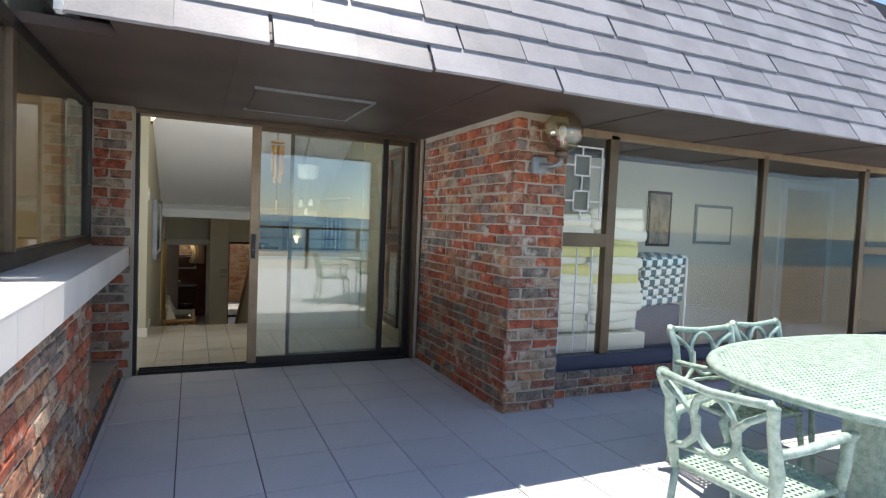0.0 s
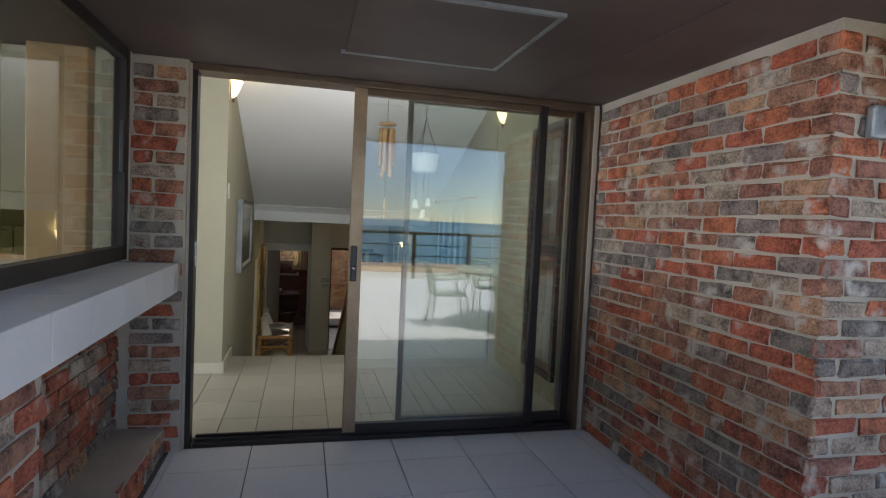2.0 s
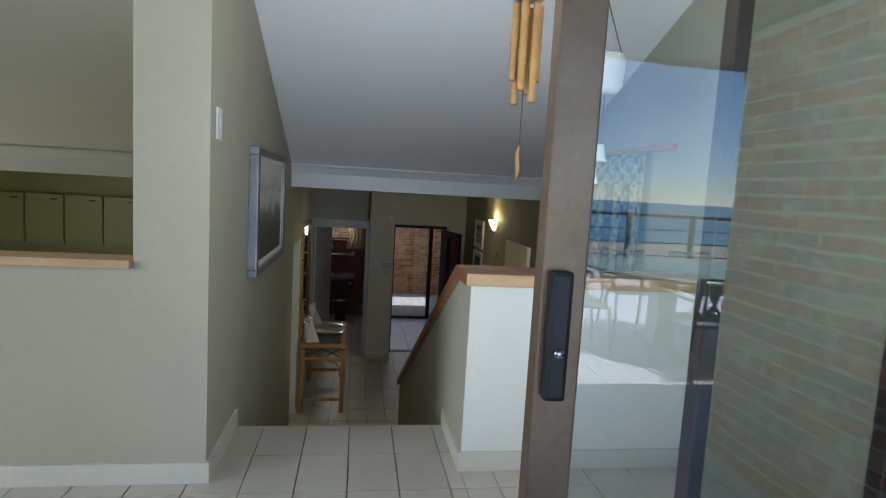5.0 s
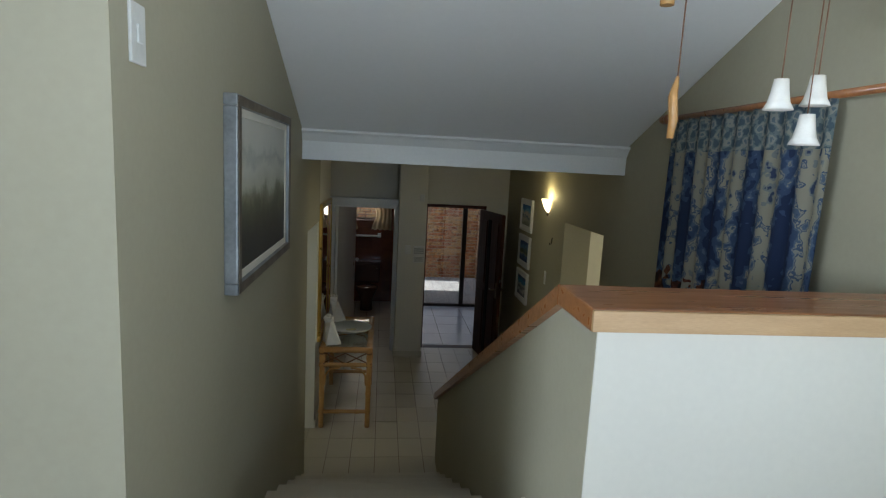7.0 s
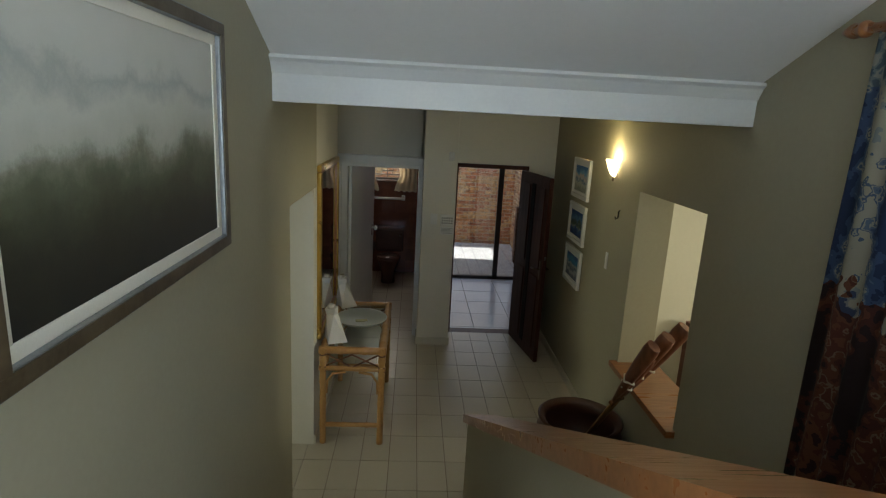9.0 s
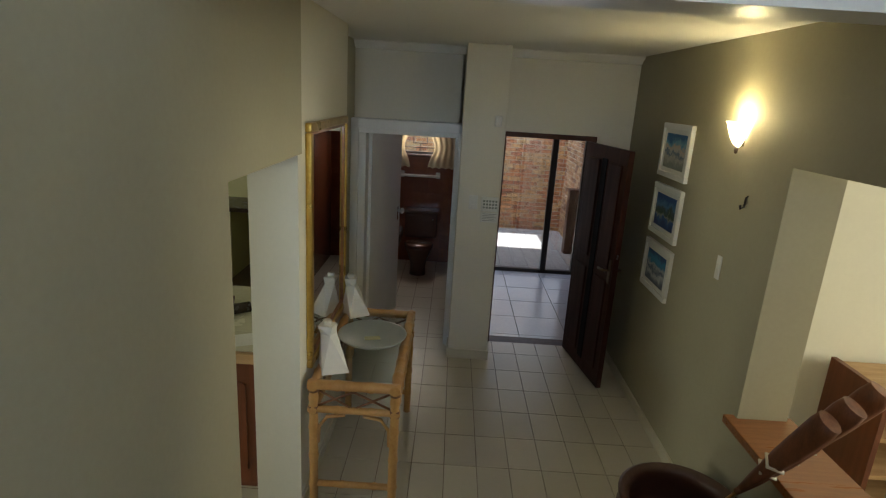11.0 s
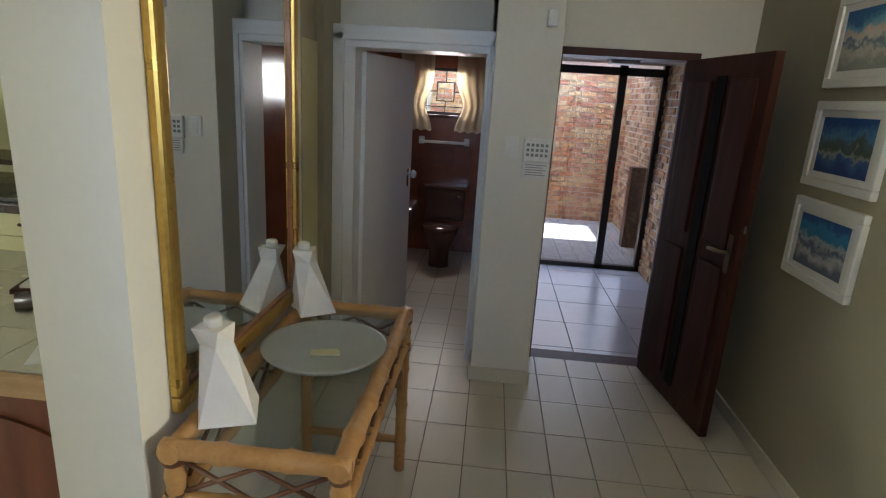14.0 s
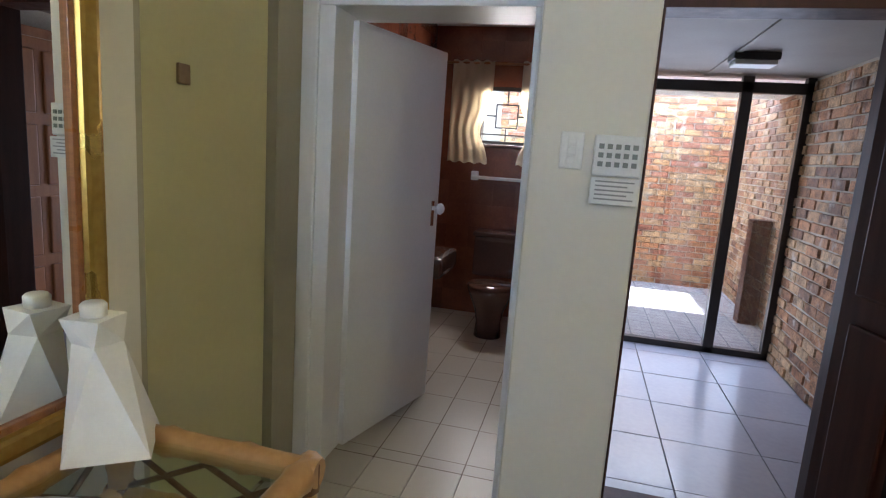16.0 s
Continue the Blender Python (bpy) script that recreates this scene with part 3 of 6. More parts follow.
setting("trim_mortar_joint", boxes((-0.275, -0.262, 4.955, 4.965, 0, 2.12), (2.14, 2.165, 4.945, 4.965, 0, 2.12)), M_MORTAR, "rough pale mortar joint beside the door frame", "mortar")

# glazed inner door on the landing's side wall
inner = thing("side_window", "dark bronze two-pane window beside the sliding doors", "window", kind="structure")
part("frame", boxes((2.02, 2.10, 5.14, 5.19, 0.26, 2.06), (2.02, 2.10, 5.62, 5.68, 0.26, 2.06), (2.02, 2.10, 5.19, 5.62, 0.26, 0.31), (2.02, 2.10, 5.19, 5.62, 1.12, 1.20), (2.02, 2.10, 5.19, 5.62, 2.0, 2.06), bevel=0.004), M_DARKFRAME, inner)
for za, zb in ((0.31, 1.12), (1.20, 2.0)):
    part("sash", boxes((2.04, 2.075, 5.19, 5.23, za, zb), (2.04, 2.075, 5.58, 5.62, za, zb), (2.04, 2.075, 5.23, 5.58, za, za + 0.035), (2.04, 2.075, 5.23, 5.58, zb - 0.035, zb), bevel=0.003), M_BRONZE, inner)
    part("pane", boxes((2.056, 2.062, 5.23, 5.58, za + 0.035, zb - 0.035)), M_GLASS, inner).visible_shadow = False

# ---- left windows and ledge ----
win1 = thing("window_1", "bronze framed sliding window over the tiled ledge", "window", kind="structure")
part("window_frame", boxes((-0.60, -0.54, 4.80, 4.86, 1.06, 2.13), (-0.60, -0.54, 0.7, 4.80, 2.07, 2.13), (-0.60, -0.54, 0.7, 4.80, 1.06, 1.13), bevel=0.004), M_DARKFRAME, win1)
for y in (2.85, 1.0):
    part("mullion", boxes((-0.60, -0.54, y - 0.03, y + 0.03, 1.13, 2.07), bevel=0.004), M_BRONZE, win1)
for ya, yb in ((2.88, 4.80), (1.03, 2.82)):
    part("pane", boxes((-0.573, -0.567, ya, yb, 1.13, 2.07)), M_GLASS, win1).visible_shadow = False
part("catch", boxes((-0.54, -0.52, 4.70, 4.735, 1.50, 1.75), bevel=0.005), M_BLACK, win1)
setting("wall_lounge_front", boxes((-0.66, -0.60, 0.7, 4.86, 0.0, 1.05), (-0.66, -0.60, 0.7, 4.86, 2.13, 2.45), (-0.70, -0.60, 4.86, 5.0, 0, 2.45)), M_WALL, "cream lounge wall under the windows", "wall")
setting("wall_window_reveal", boxes((-0.60, -0.545, 4.86, 4.905, 1.05, SOF)), M_WALLW, "grey plaster reveal beside the brick pier", "wall")
ledge = thing("ledge", "white tiled ledge over a brick base", "ledge", kind="structure")
part("slab", boxes((-0.60, -0.292, 0.3, 4.90, 0.90, 1.042)), M_MORTAR, ledge)
lt = bmesh.new()
box(lt, -0.155, 0.155, -0.148, 0.148, -0.004, 0.004, bevel=0.0015)
LT = mesh_of("ledge_tile", lt, M_LEDGE)
lf = bmesh.new()
box(lf, -0.004, 0.004, -0.148, 0.148, -0.073, 0.073, bevel=0.0015)
LF = mesh_of("ledge_face_tile", lf, M_LEDGE)
for k in range(15):
    y = 0.45 + 0.3 * k
    piece("tile", LT, ledge, pose(-0.437, y, 1.047))
    piece("tile", LF, ledge, pose(-0.287, y, 0.974))

# ---- bricks ----
def brick_mesh(seed, material, l=0.216, h=0.065, d=0.03):
    r = random.Random(seed)
    bm = bmesh.new()
    box(bm, -l / 2, l / 2, 0, d, -h / 2, h / 2)
    bmesh.ops.bevel(bm, geom=list(bm.edges), offset=0.008, segments=1, affect="EDGES")
    for v in bm.verts:
        v.co += Vector((r.uniform(-0.009, 0.009), r.uniform(-0.006, 0.006), r.uniform(-0.006, 0.006)))
    return mesh_of("brick", bm, material)


BR = [brick_mesh(i, M_BRICK) for i in range(6)]
BR_H = [brick_mesh(20 + i, M_BRICK, l=0.10) for i in range(4)]


def brickwork(parent, at, along, out, width, height, seed, z0=0.0, hole=None, pitch=0.0745, unit=0.224):
    """Lays bricks over a face: at its lower corner, along it, proud outward; running bond."""
    r = random.Random(seed)
    along, out = Vector(along), Vector(out)
    rot = Matrix((along, -out, Vector((0, 0, 1)))).transposed().to_4x4()
    if rot.to_3x3().determinant() < 0:
        rot = Matrix((-along, -out, Vector((0, 0, 1)))).transposed().to_4x4()
    for row in range(int(height / pitch + 0.35)):
        z = z0 + pitch * (row + 0.5)
        u = -unit / 2 if row % 2 else 0.0
        while u < width - 0.05:
            a, b = max(u, 0.0), min(u + unit, width)
            w = b - a
            if w > 0.06 and not (hole and hole(0.5 * (a + b), z)):
                me = r.choice(BR if w > 0.15 else BR_H)
                s = (w - 0.016) / (0.212 if w > 0.15 else 0.10)
                p = Vector(at) + along * (0.5 * (a + b)) + Vector((0, 0, z - at[2])) + out * r.uniform(0.006, 0.014)
                piece("brick", me, parent, Matrix.Translation(p) @ rot @ Matrix.Rotation(r.uniform(-0.012, 0.012), 4, "Y") @ Matrix.Diagonal((s, 1, r.uniform(0.96, 1.04), 1)))
            u += unit


# core of the return wall, then its two brick faces
rw = thing("wall_brick_return", "tumbled red and grey brick wall beside the doors", "wall", kind="structure")
part("core", boxes((2.19, 2.62, 3.29, 4.96, 0, SOF), (2.19, 2.30, 4.96, 5.0, 0, SOF)), M_MORTAR, rw)
brickwork(rw, (2.19, 3.275, 0), (0, 1, 0), (-1, 0, 0), 1.69, 2.12, 3)
brickwork(rw, (2.175, 3.29, 0), (1, 0, 0), (0, -1, 0), 0.45, 2.12, 4)
lw = thing("wall_brick_low", "low tumbled brick wall under the large windows", "wall", kind="structure")
part("core", boxes((2.62, 7.9, 3.47, 3.62, 0, 0.19)), M_MORTAR, lw)
brickwork(lw, (2.63, 3.47, 0), (1, 0, 0), (0, -1, 0), 5.2, 0.19, 5, pitch=0.07)
pier = thing("wall_brick_pier", "tumbled red brick pier beside the sliding doors", "wall", kind="structure")
part("core", boxes((-0.60, -0.275, 4.92, 5.0, 0, SOF)), M_MORTAR, pier)
brickwork(pier, (-0.545, 4.92, 0), (1, 0, 0), (0, -1, 0), 0.265, 2.12, 6)
lb = thing("wall_brick_ledge_base", "rough orange-red brick base under the ledge", "wall", kind="structure")
part("core", boxes((-0.60, -0.335, 0.3, 3.36, 0, 0.90), (-0.60, -0.36, 3.36, 4.92, 0, 0.14)), M_MORTAR, lb)
brickwork(lb, (-0.335, 0.3, 0), (0, 1, 0), (1, 0, 0), 3.08, 0.89, 7)
brickwork(lb, (-0.60, 3.36, 0), (1, 0, 0), (0, 1, 0), 0.27, 0.89, 8)
brickwork(lb, (-0.36, 3.38, 0), (0, 1, 0), (1, 0, 0), 1.53, 0.14, 9, pitch=0.07)
brickwork(lb, (-0.595, 3.38, 0.14), (0, 1, 0), (1, 0, 0), 1.53, 0.72, 10, z0=0.14)
dish = thing("dish", "small pale saucer standing on the brick plinth", "dish", at=(-0.44, 3.62, 0.155))
part("bowl", lathe([(0.0, 0.0), (0.035, 0.0), (0.06, 0.02), (0.062, 0.024), (0.055, 0.022), (0.03, 0.006), (0.0, 0.006)], 20), M_WHITEPL, dish)

# ---- large right windows ----
win2 = thing("window_2", "wide bronze framed windows with a leaded side light", "window", kind="structure")
WY = 3.58
for x0, x1 in ((2.64, 2.70), (3.24, 3.33), (5.08, 5.14), (6.66, 6.74), (7.5, 7.58)):
    part("mullion", boxes((x0, x1, WY - 0.03, WY + 0.04, 0.30, 2.10), bevel=0.004), M_BRONZE, win2)
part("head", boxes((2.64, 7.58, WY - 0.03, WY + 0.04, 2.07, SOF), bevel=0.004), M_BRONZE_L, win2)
part("transom", boxes((2.70, 3.24, WY - 0.03, WY + 0.04, 1.19, 1.30), bevel=0.004), M_BRONZE, win2)
part("transom", boxes((6.74, 7.5, WY - 0.03, WY + 0.04, 1.19, 1.27), bevel=0.004), M_BRONZE, win2)
part("window_sill", boxes((2.63, 7.6, WY - 0.06, WY + 0.06, 0.19, 0.31), bevel=0.006), M_NAVY, win2, "navy painted sill")
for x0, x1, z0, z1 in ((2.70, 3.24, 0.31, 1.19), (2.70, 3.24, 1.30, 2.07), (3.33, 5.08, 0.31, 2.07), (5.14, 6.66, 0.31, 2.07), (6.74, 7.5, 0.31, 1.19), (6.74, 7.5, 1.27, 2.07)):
    pane(win2, x0, x1, WY, z0, z1, material=M_GLASS_MUTED)


def rect_bar(bm, x0, x1, z0, z1, y, w=0.013, d=0.010):
    for a in ((x0, x1, z0, z0 + w), (x0, x1, z1 - w, z1), (x0, x0 + w, z0, z1), (x1 - w, x1, z0, z1)):
        box(bm, a[0], a[1], y - d / 2, y + d / 2, a[2], a[3])


grille = bmesh.new()
GY = WY - 0.012
rect_bar(grille, 2.76, 3.18, 1.40, 1.99, GY)
rect_bar(grille, 2.90, 3.06, 1.75, 1.92, GY)
rect_bar(grille, 2.90, 3.06, 1.47, 1.64, GY)
for a in ((2.974, 2.986, 1.64, 1.75), (2.974, 2.986, 1.40, 1.47), (2.974, 2.986, 1.92, 1.99), (2.76, 2.90, 1.828, 1.841), (3.06, 3.18, 1.828, 1.841), (2.76, 2.90, 1.548, 1.561), (3.06, 3.18, 1.548, 1.561)):
    box(grille, a[0], a[1], GY - 0.005, GY + 0.005, a[2], a[3])
part("grille", grille, M_TRIM, win2, "white geometric burglar bars")
bars = bmesh.new()
for x in (2.82, 2.97, 3.12):
    box(bars, x, x + 0.010, GY - 0.004, GY + 0.004, 0.33, 1.17)
part("grille", bars, M_TRIM, win2, "thin white burglar bars")

# things in the sunroom
def cushion(w, d, h, bm=None):
    bm = bm or bmesh.new()
    box(bm, -w / 2, w / 2, -d / 2, d / 2, 0, h)
    bmesh.ops.bevel(bm, geom=list(bm.edges), offset=h * 0.45, segments=4, affect="EDGES", profile=0.6)
    for f in bm.faces:
        f.smooth = True
    return bm


rng = random.Random(8)
cme = {}
for nm, m in (("y", M_YELLOW), ("w", M_WHITECL)):
    cme[nm] = mesh_of("cushion", cushion(0.56, 0.56, 0.115), m)
for col, x0, n, z in ((0, 3.08, 12, 0.32), (1, 3.62, 13, 0.32)):
    for k in range(n):
        key = "y" if k in (5, 8, 9) and col or (not col and k in (6, 8, 9)) else "w"
        ob = new("seat_cushion", cme[key])
        ob.matrix_basis = pose(x0 + rng.uniform(-0.05, 0.05), 4.1 + rng.uniform(-0.03, 0.03), 0.42 + 0.085 * k * (0.98), rng.uniform(-3, 3), rng.uniform(-4, 4), rng.uniform(-6, 6))
        tagged(ob, "pale yellow seat cushion in a tall stack" if key == "y" else "off-white seat cushion in a tall stack", "cushion", "stacked cushions")
low = thing("low_cabinet", "low white cabinet under the stacked cushions", "cabinet", at=(3.35, 4.1, 0))
part("body", boxes((-0.62, 0.62, -0.3, 0.3, 0.0, 0.41), bevel=0.008), M_WHITECL, low)


def check_mat():
    m = bpy.data.materials.new("teal_white_check")
    m.use_nodes = True
    N, L = m.node_tree.nodes, m.node_tree.links
    c = N.new("ShaderNodeTexChecker")
    c.inputs["Color1"].default_value, c.inputs["Color2"].default_value, c.inputs["Scale"].default_value = (0.06, 0.14, 0.17, 1), (0.75, 0.78, 0.76, 1), 14
    tc = N.new("ShaderNodeTexCoord")
    L.new(tc.outputs["Object"], c.inputs[0])
    L.new(c.outputs[0], N["Principled BSDF"].inputs[0])
    N["Principled BSDF"].inputs["Roughness"].default_value = 0.85
    return m


M_CHECK = check_mat()
for k in range(5):
    ob = tagged(new("lounger_pad", mesh_of("lounger_pad", cushion(0.62, 0.5, 0.10), M_CHECK)), "teal and white checked lounger pad in a pile", "cushion", "stacked lounger pads")
    ob.matrix_basis = pose(4.35 + 0.01 * k, 4.25, 0.62 + 0.095 * k, 0, -3, 4)
rack = thing("folding_stand", "white metal folding stand under checked pads", "stand", at=(4.35, 4.25, 0))
for sx in (-0.32, 0.32):
    part("leg", tube([(sx, -0.24, 0), (sx, -0.24, 1.08), (sx, 0.24, 1.08), (sx, 0.24, 0)], 0.012, 8), M_TRIM, rack)
part("base", boxes((-0.31, 0.31, -0.2, 0.2, 0.03, 0.61), bevel=0.01), M_NAVY, rack)
sdoor = thing("sunroom_door", "brown flush door in a white frame", "door", at=(8.75, 5.5, 0))
part("frame", boxes((-0.62, -0.5, -0.03, 0.0, 0, 2.05), (0.5, 0.62, -0.03, 0.0, 0, 2.05), (-0.62, 0.62, -0.03, 0.0, 2.05, 2.15), bevel=0.004), M_TRIM, sdoor)
part("leaf", boxes((-0.5, 0.5, -0.02, 0.0, 0.0, 2.05)), M_PINE, sdoor)
wallpic = thing("framed_picture", "pale picture in a thin frame on the sunroom wall", "picture", at=(6.75, 5.5, 1.46))
part("frame", boxes((-0.36, 0.36, -0.025, 0.0, -0.27, 0.27), bevel=0.004), M_SILVER, wallpic)
part("print", boxes((-0.32, 0.32, -0.028, -0.024, -0.23, 0.23)), M_WHITECL, wallpic)
hang = thing("wall_hanging", "narrow dark red patterned panel on the sunroom wall", "wall hanging", at=(5.75, 5.5, 1.5))
part("frame", boxes((-0.20, 0.20, -0.025, 0.0, -0.36, 0.36), bevel=0.004), M_DARKWOOD, hang)
part("panel", boxes((-0.165, 0.165, -0.028, -0.024, -0.325, 0.325)), M_BRICK, hang, "red and white printed panel")

# ---- globe wall lamp on the brick corner ----
gl = thing("wall_lamp", "round amber glass globe lamp on the brick corner", "lamp", at=(2.45, 3.12, 1.985))
part("globe", lathe([(0.03, -0.13)] + [(0.14 * math.sin(a), -0.14 * math.cos(a)) for a in [0.35 + i * 0.174 for i in range(16)]] + [(0.002, 0.14)], 28), M_GLOBE, gl)
part("bulb", lathe([(0.0, 0.045), (0.02, 0.04), (0.03, 0.015), (0.022, -0.015), (0.012, -0.04), (0.012, -0.10), (0.0, -0.10)], 16), M_WHITEPL, gl)
part("collar", lathe([(0.0, -0.17), (0.045, -0.17), (0.05, -0.125), (0.04, -0.12), (0.0, -0.12)], 20), M_BRONZE, gl)
part("arm", tube([(0, 0, -0.165), (0, 0.0, -0.21), (-0.03, 0.05, -0.23), (-0.08, 0.13, -0.22)], 0.018, 10), M_SILVER, gl)
part("backplate", boxes((-0.14, -0.03, 0.12, 0.16, -0.28, -0.16), bevel=0.012), M_SILVER, gl)

# ---- terrace furniture ----
def loop_pts(cx, cz, rx, rz, y, n=20, tilt=0.0):
    out = []
    for i in range(n):
        a = i * math.tau / n
        u, v = rx * math.cos(a), rz * math.sin(a)
        out.append((cx + u * math.cos(tilt) - v * math.sin(tilt), y, cz + u * math.sin(tilt) + v * math.cos(tilt)))
    return out


def holed_plate(xs, ys, keep, hole, z0, z1):
    """A plate of square cells, each with a hole through it."""
    bm = bmesh.new()
    cache = {}

    def v(x, y, z):
        k = (round(x, 4), round(y, 4), z)
        if k not in cache:
            cache[k] = bm.verts.new(k)
        return cache[k]
    for xa, xb in zip(xs, xs[1:]):
        for ya, yb in zip(ys, ys[1:]):
            if not keep(0.5 * (xa + xb), 0.5 * (ya + yb)):
                continue
            hx, hy = (xb - xa) * hole / 2, (yb - ya) * hole / 2
            cx, cy = 0.5 * (xa + xb), 0.5 * (ya + yb)
            o = [(xa, ya), (xb, ya), (xb, yb), (xa, yb)]
            i = [(cx - hx, cy - hy), (cx + hx, cy - hy), (cx + hx, cy + hy), (cx - hx, cy + hy)]
            for k in range(4):
                j = (k + 1) % 4
                bm.faces.new((v(*o[k], z1), v(*o[j], z1), v(*i[j], z1), v(*i[k], z1)))
                bm.faces.new((v(*i[k], z1), v(*i[j], z1), v(*i[j], z0), v(*i[k], z0)))
    return bm


def garden_chair():
    c = thing("garden_chair", "pale green cast metal garden armchair with looped back", "chair", group="chairs round the terrace table")
    n = 15
    xs = [-0.23 + 0.46 * i / n for i in range(n + 1)]
    ys = [-0.22 + 0.44 * i / n for i in range(n + 1)]
    part("seat", holed_plate(xs, ys, lambda x, y: True, 0.5, 0.418, 0.43), M_GREENMETAL, c)
    part("seat_frame", tube([(-0.235, -0.225, 0.42), (0.235, -0.225, 0.42), (0.245, 0.22, 0.42), (-0.245, 0.22, 0.42)], 0.016, 8, closed=True), M_GREENMETAL, c)
    for s in (-1, 1):
        part("leg", tube([(s * 0.235, 0.215, 0.42), (s * 0.25, 0.235, 0.25), (s * 0.245, 0.245, 0.10), (s * 0.265, 0.265, 0.0)], 0.017, 8), M_GREENMETAL, c)
        part("leg", tube([(s * 0.225, -0.215, 0.42), (s * 0.235, -0.24, 0.2), (s * 0.24, -0.28, 0.0)], 0.017, 8), M_GREENMETAL, c)
        part("back_post", tube([(s * 0.225, -0.225, 0.40), (s * 0.245, -0.245, 0.55), (s * 0.235, -0.275, 0.70), (s * 0.255, -0.315, 0.80), (s * 0.235, -0.325, 0.815)], 0.02, 8, radii=[0.018, 0.024, 0.019, 0.021, 0.024], flat=1.3), M_GREENMETAL, c)
        part("arm", tube([(s * 0.245, -0.25, 0.62), (s * 0.275, -0.10, 0.635), (s * 0.29, 0.08, 0.655), (s * 0.28, 0.20, 0.65), (s * 0.255, 0.225, 0.61), (s * 0.275, 0.16, 0.52), (s * 0.245, 0.19, 0.42)], 0.016, 8, flat=1.5), M_GREENMETAL, c)
        part("back_loop", tube([(s * 0.235, -0.30, 0.77), (s * 0.15, -0.30, 0.72), (s * 0.085, -0.285, 0.66), (s * 0.10, -0.265, 0.58), (s * 0.16, -0.25, 0.52), (s * 0.235, -0.24, 0.50)], 0.014, 8, flat=1.6), M_GREENMETAL, c)
    part("top_rail", tube([(-0.25, -0.32, 0.81), (-0.14, -0.325, 0.80), (0.0, -0.325, 0.79), (0.14, -0.325, 0.80), (0.25, -0.32, 0.81)], 0.018, 8, flat=1.2), M_GREENMETAL, c)
    part("back_oval", tube([(x, -0.245 - (z - 0.5) * 0.25, z) for x, _, z in loop_pts(0, 0.655, 0.10, 0.125, 0, 22)], 0.013, 8, closed=True, flat=1.5), M_GREENMETAL, c)
    part("lower_rail", tube([(-0.235, -0.235, 0.50), (0, -0.24, 0.515), (0.235, -0.235, 0.50)], 0.013, 8), M_GREENMETAL, c)
    return c


chair = garden_chair()
chair.matrix_basis = pose(2.20, 1.38, 0, 0, 0, -86) @ Matrix.Diagonal((0.90, 0.92, 0.96, 1))
for x, y, r in ((2.92, 2.02, 176), (3.52, 2.08, 184), (5.15, 1.4, 92), (3.02, 0.72, 4), (3.85, 0.66, -3)):
    copy_thing(chair, pose(x, y, 0, 0, 0, r))

TX, TY, TA, TB = 3.60, 1.38, 1.25, 0.80
table = thing("garden_table", "oval pale green cast metal openwork garden table", "table", at=(TX, TY, 0))


def inside(x, y, g=1.0):
    return (abs(x) / (TA * g)) ** 2.4 + (abs(y) / (TB * g)) ** 2.4 < 1


xs = [-1.26 + 0.03 * i for i in range(85)]
ys = [-0.81 + 0.03 * i for i in range(55)]
part("tabletop", holed_plate(xs, ys, lambda x, y: inside(x, y, 0.985), 0.30, 0.695, 0.715), M_GREENMETAL, table)
rim = []
for i in range(64):
    a = i * math.tau / 64
    ca, sa = math.cos(a), math.sin(a)
    rim.append((TA * math.copysign(abs(ca) ** (2 / 2.4), ca), TB * math.copysign(abs(sa) ** (2 / 2.4), sa), 0.70))
part("rim", tube(rim, 0.022, 8, closed=True, flat=1.4), M_GREENMETAL, table)
for s in (-0.62, 0.62):
    part("pedestal", boxes((s - 0.09, s + 0.09, -0.09, 0.09, 0.05, 0.69), (s - 0.14, s + 0.14, -0.14, 0.14, 0.60, 0.69), bevel=0.02), M_GREENMETAL, table)
    for sy in (-1, 1):
        part("foot", tube([(s, 0, 0.12), (s, sy * 0.2, 0.07), (s, sy * 0.42, 0.03)], 0.03, 8), M_GREENMETAL, table)

# terrace railing over the beach
rail = thing("railing", "dark metal terrace railing along the beach side", "railing", kind="structure")
for k in range(13):
    x = -7.6 + 1.3 * k
    part("post", boxes((x - 0.04, x + 0.04, -4.14, -4.06, -0.01, 1.0), bevel=0.006), M_DARKFRAME, rail)
part("handrail", boxes((-7.7, 8.2, -4.16, -4.04, 1.0, 1.06), bevel=0.01), M_BRONZE, rail)
for z in (0.25, 0.5, 0.75):
    part("rail", boxes((-7.7, 8.2, -4.115, -4.085, z, z + 0.02), bevel=0.005), M_DARKFRAME, rail)

lp_ = thing("wooden_post", "tan varnished timber post inside the lounge window", "post", at=(-0.88, 4.96, 0))
part("timber", boxes((-0.14, 0.14, -0.07, 0.07, -0.009, 2.4), bevel=0.01), M_PINE, lp_)


# ---- landing: half wall, balustrade, caps, hatch sill ----
half = thing("wall_half", "half wall with a thick wooden cap, front lightened as daylit", "half wall", kind="structure")
# Thin front skin in the paler colour puts the door's daylight into this face.
part("body", boxes((0.832, 2.05, 6.56, 6.564, L0, 0.865), (0.99, 2.05, 6.564, 6.77, L0, 0.865)), M_WALLW, half)
part("cap", boxes((0.80, 2.05, 6.53, 6.80, 0.865, 0.925), bevel=0.008), M_CAP, half, "orange-brown varnished cap")
part("nosing", boxes((0.80, 2.05, 6.518, 6.53, 0.868, 0.922), bevel=0.003), M_PINE, half, "raw pine front edge of the cap")
part("skirting", boxes((0.83, 2.05, 6.545, 6.56, 0, 0.09), (0.815, 0.83, 6.545, 7.06, 0, 0.09)), M_SKIRT, half)
bal = thing("wall_balustrade", "cream sloping stair balustrade with a wooden cap", "balustrade", kind="structure")
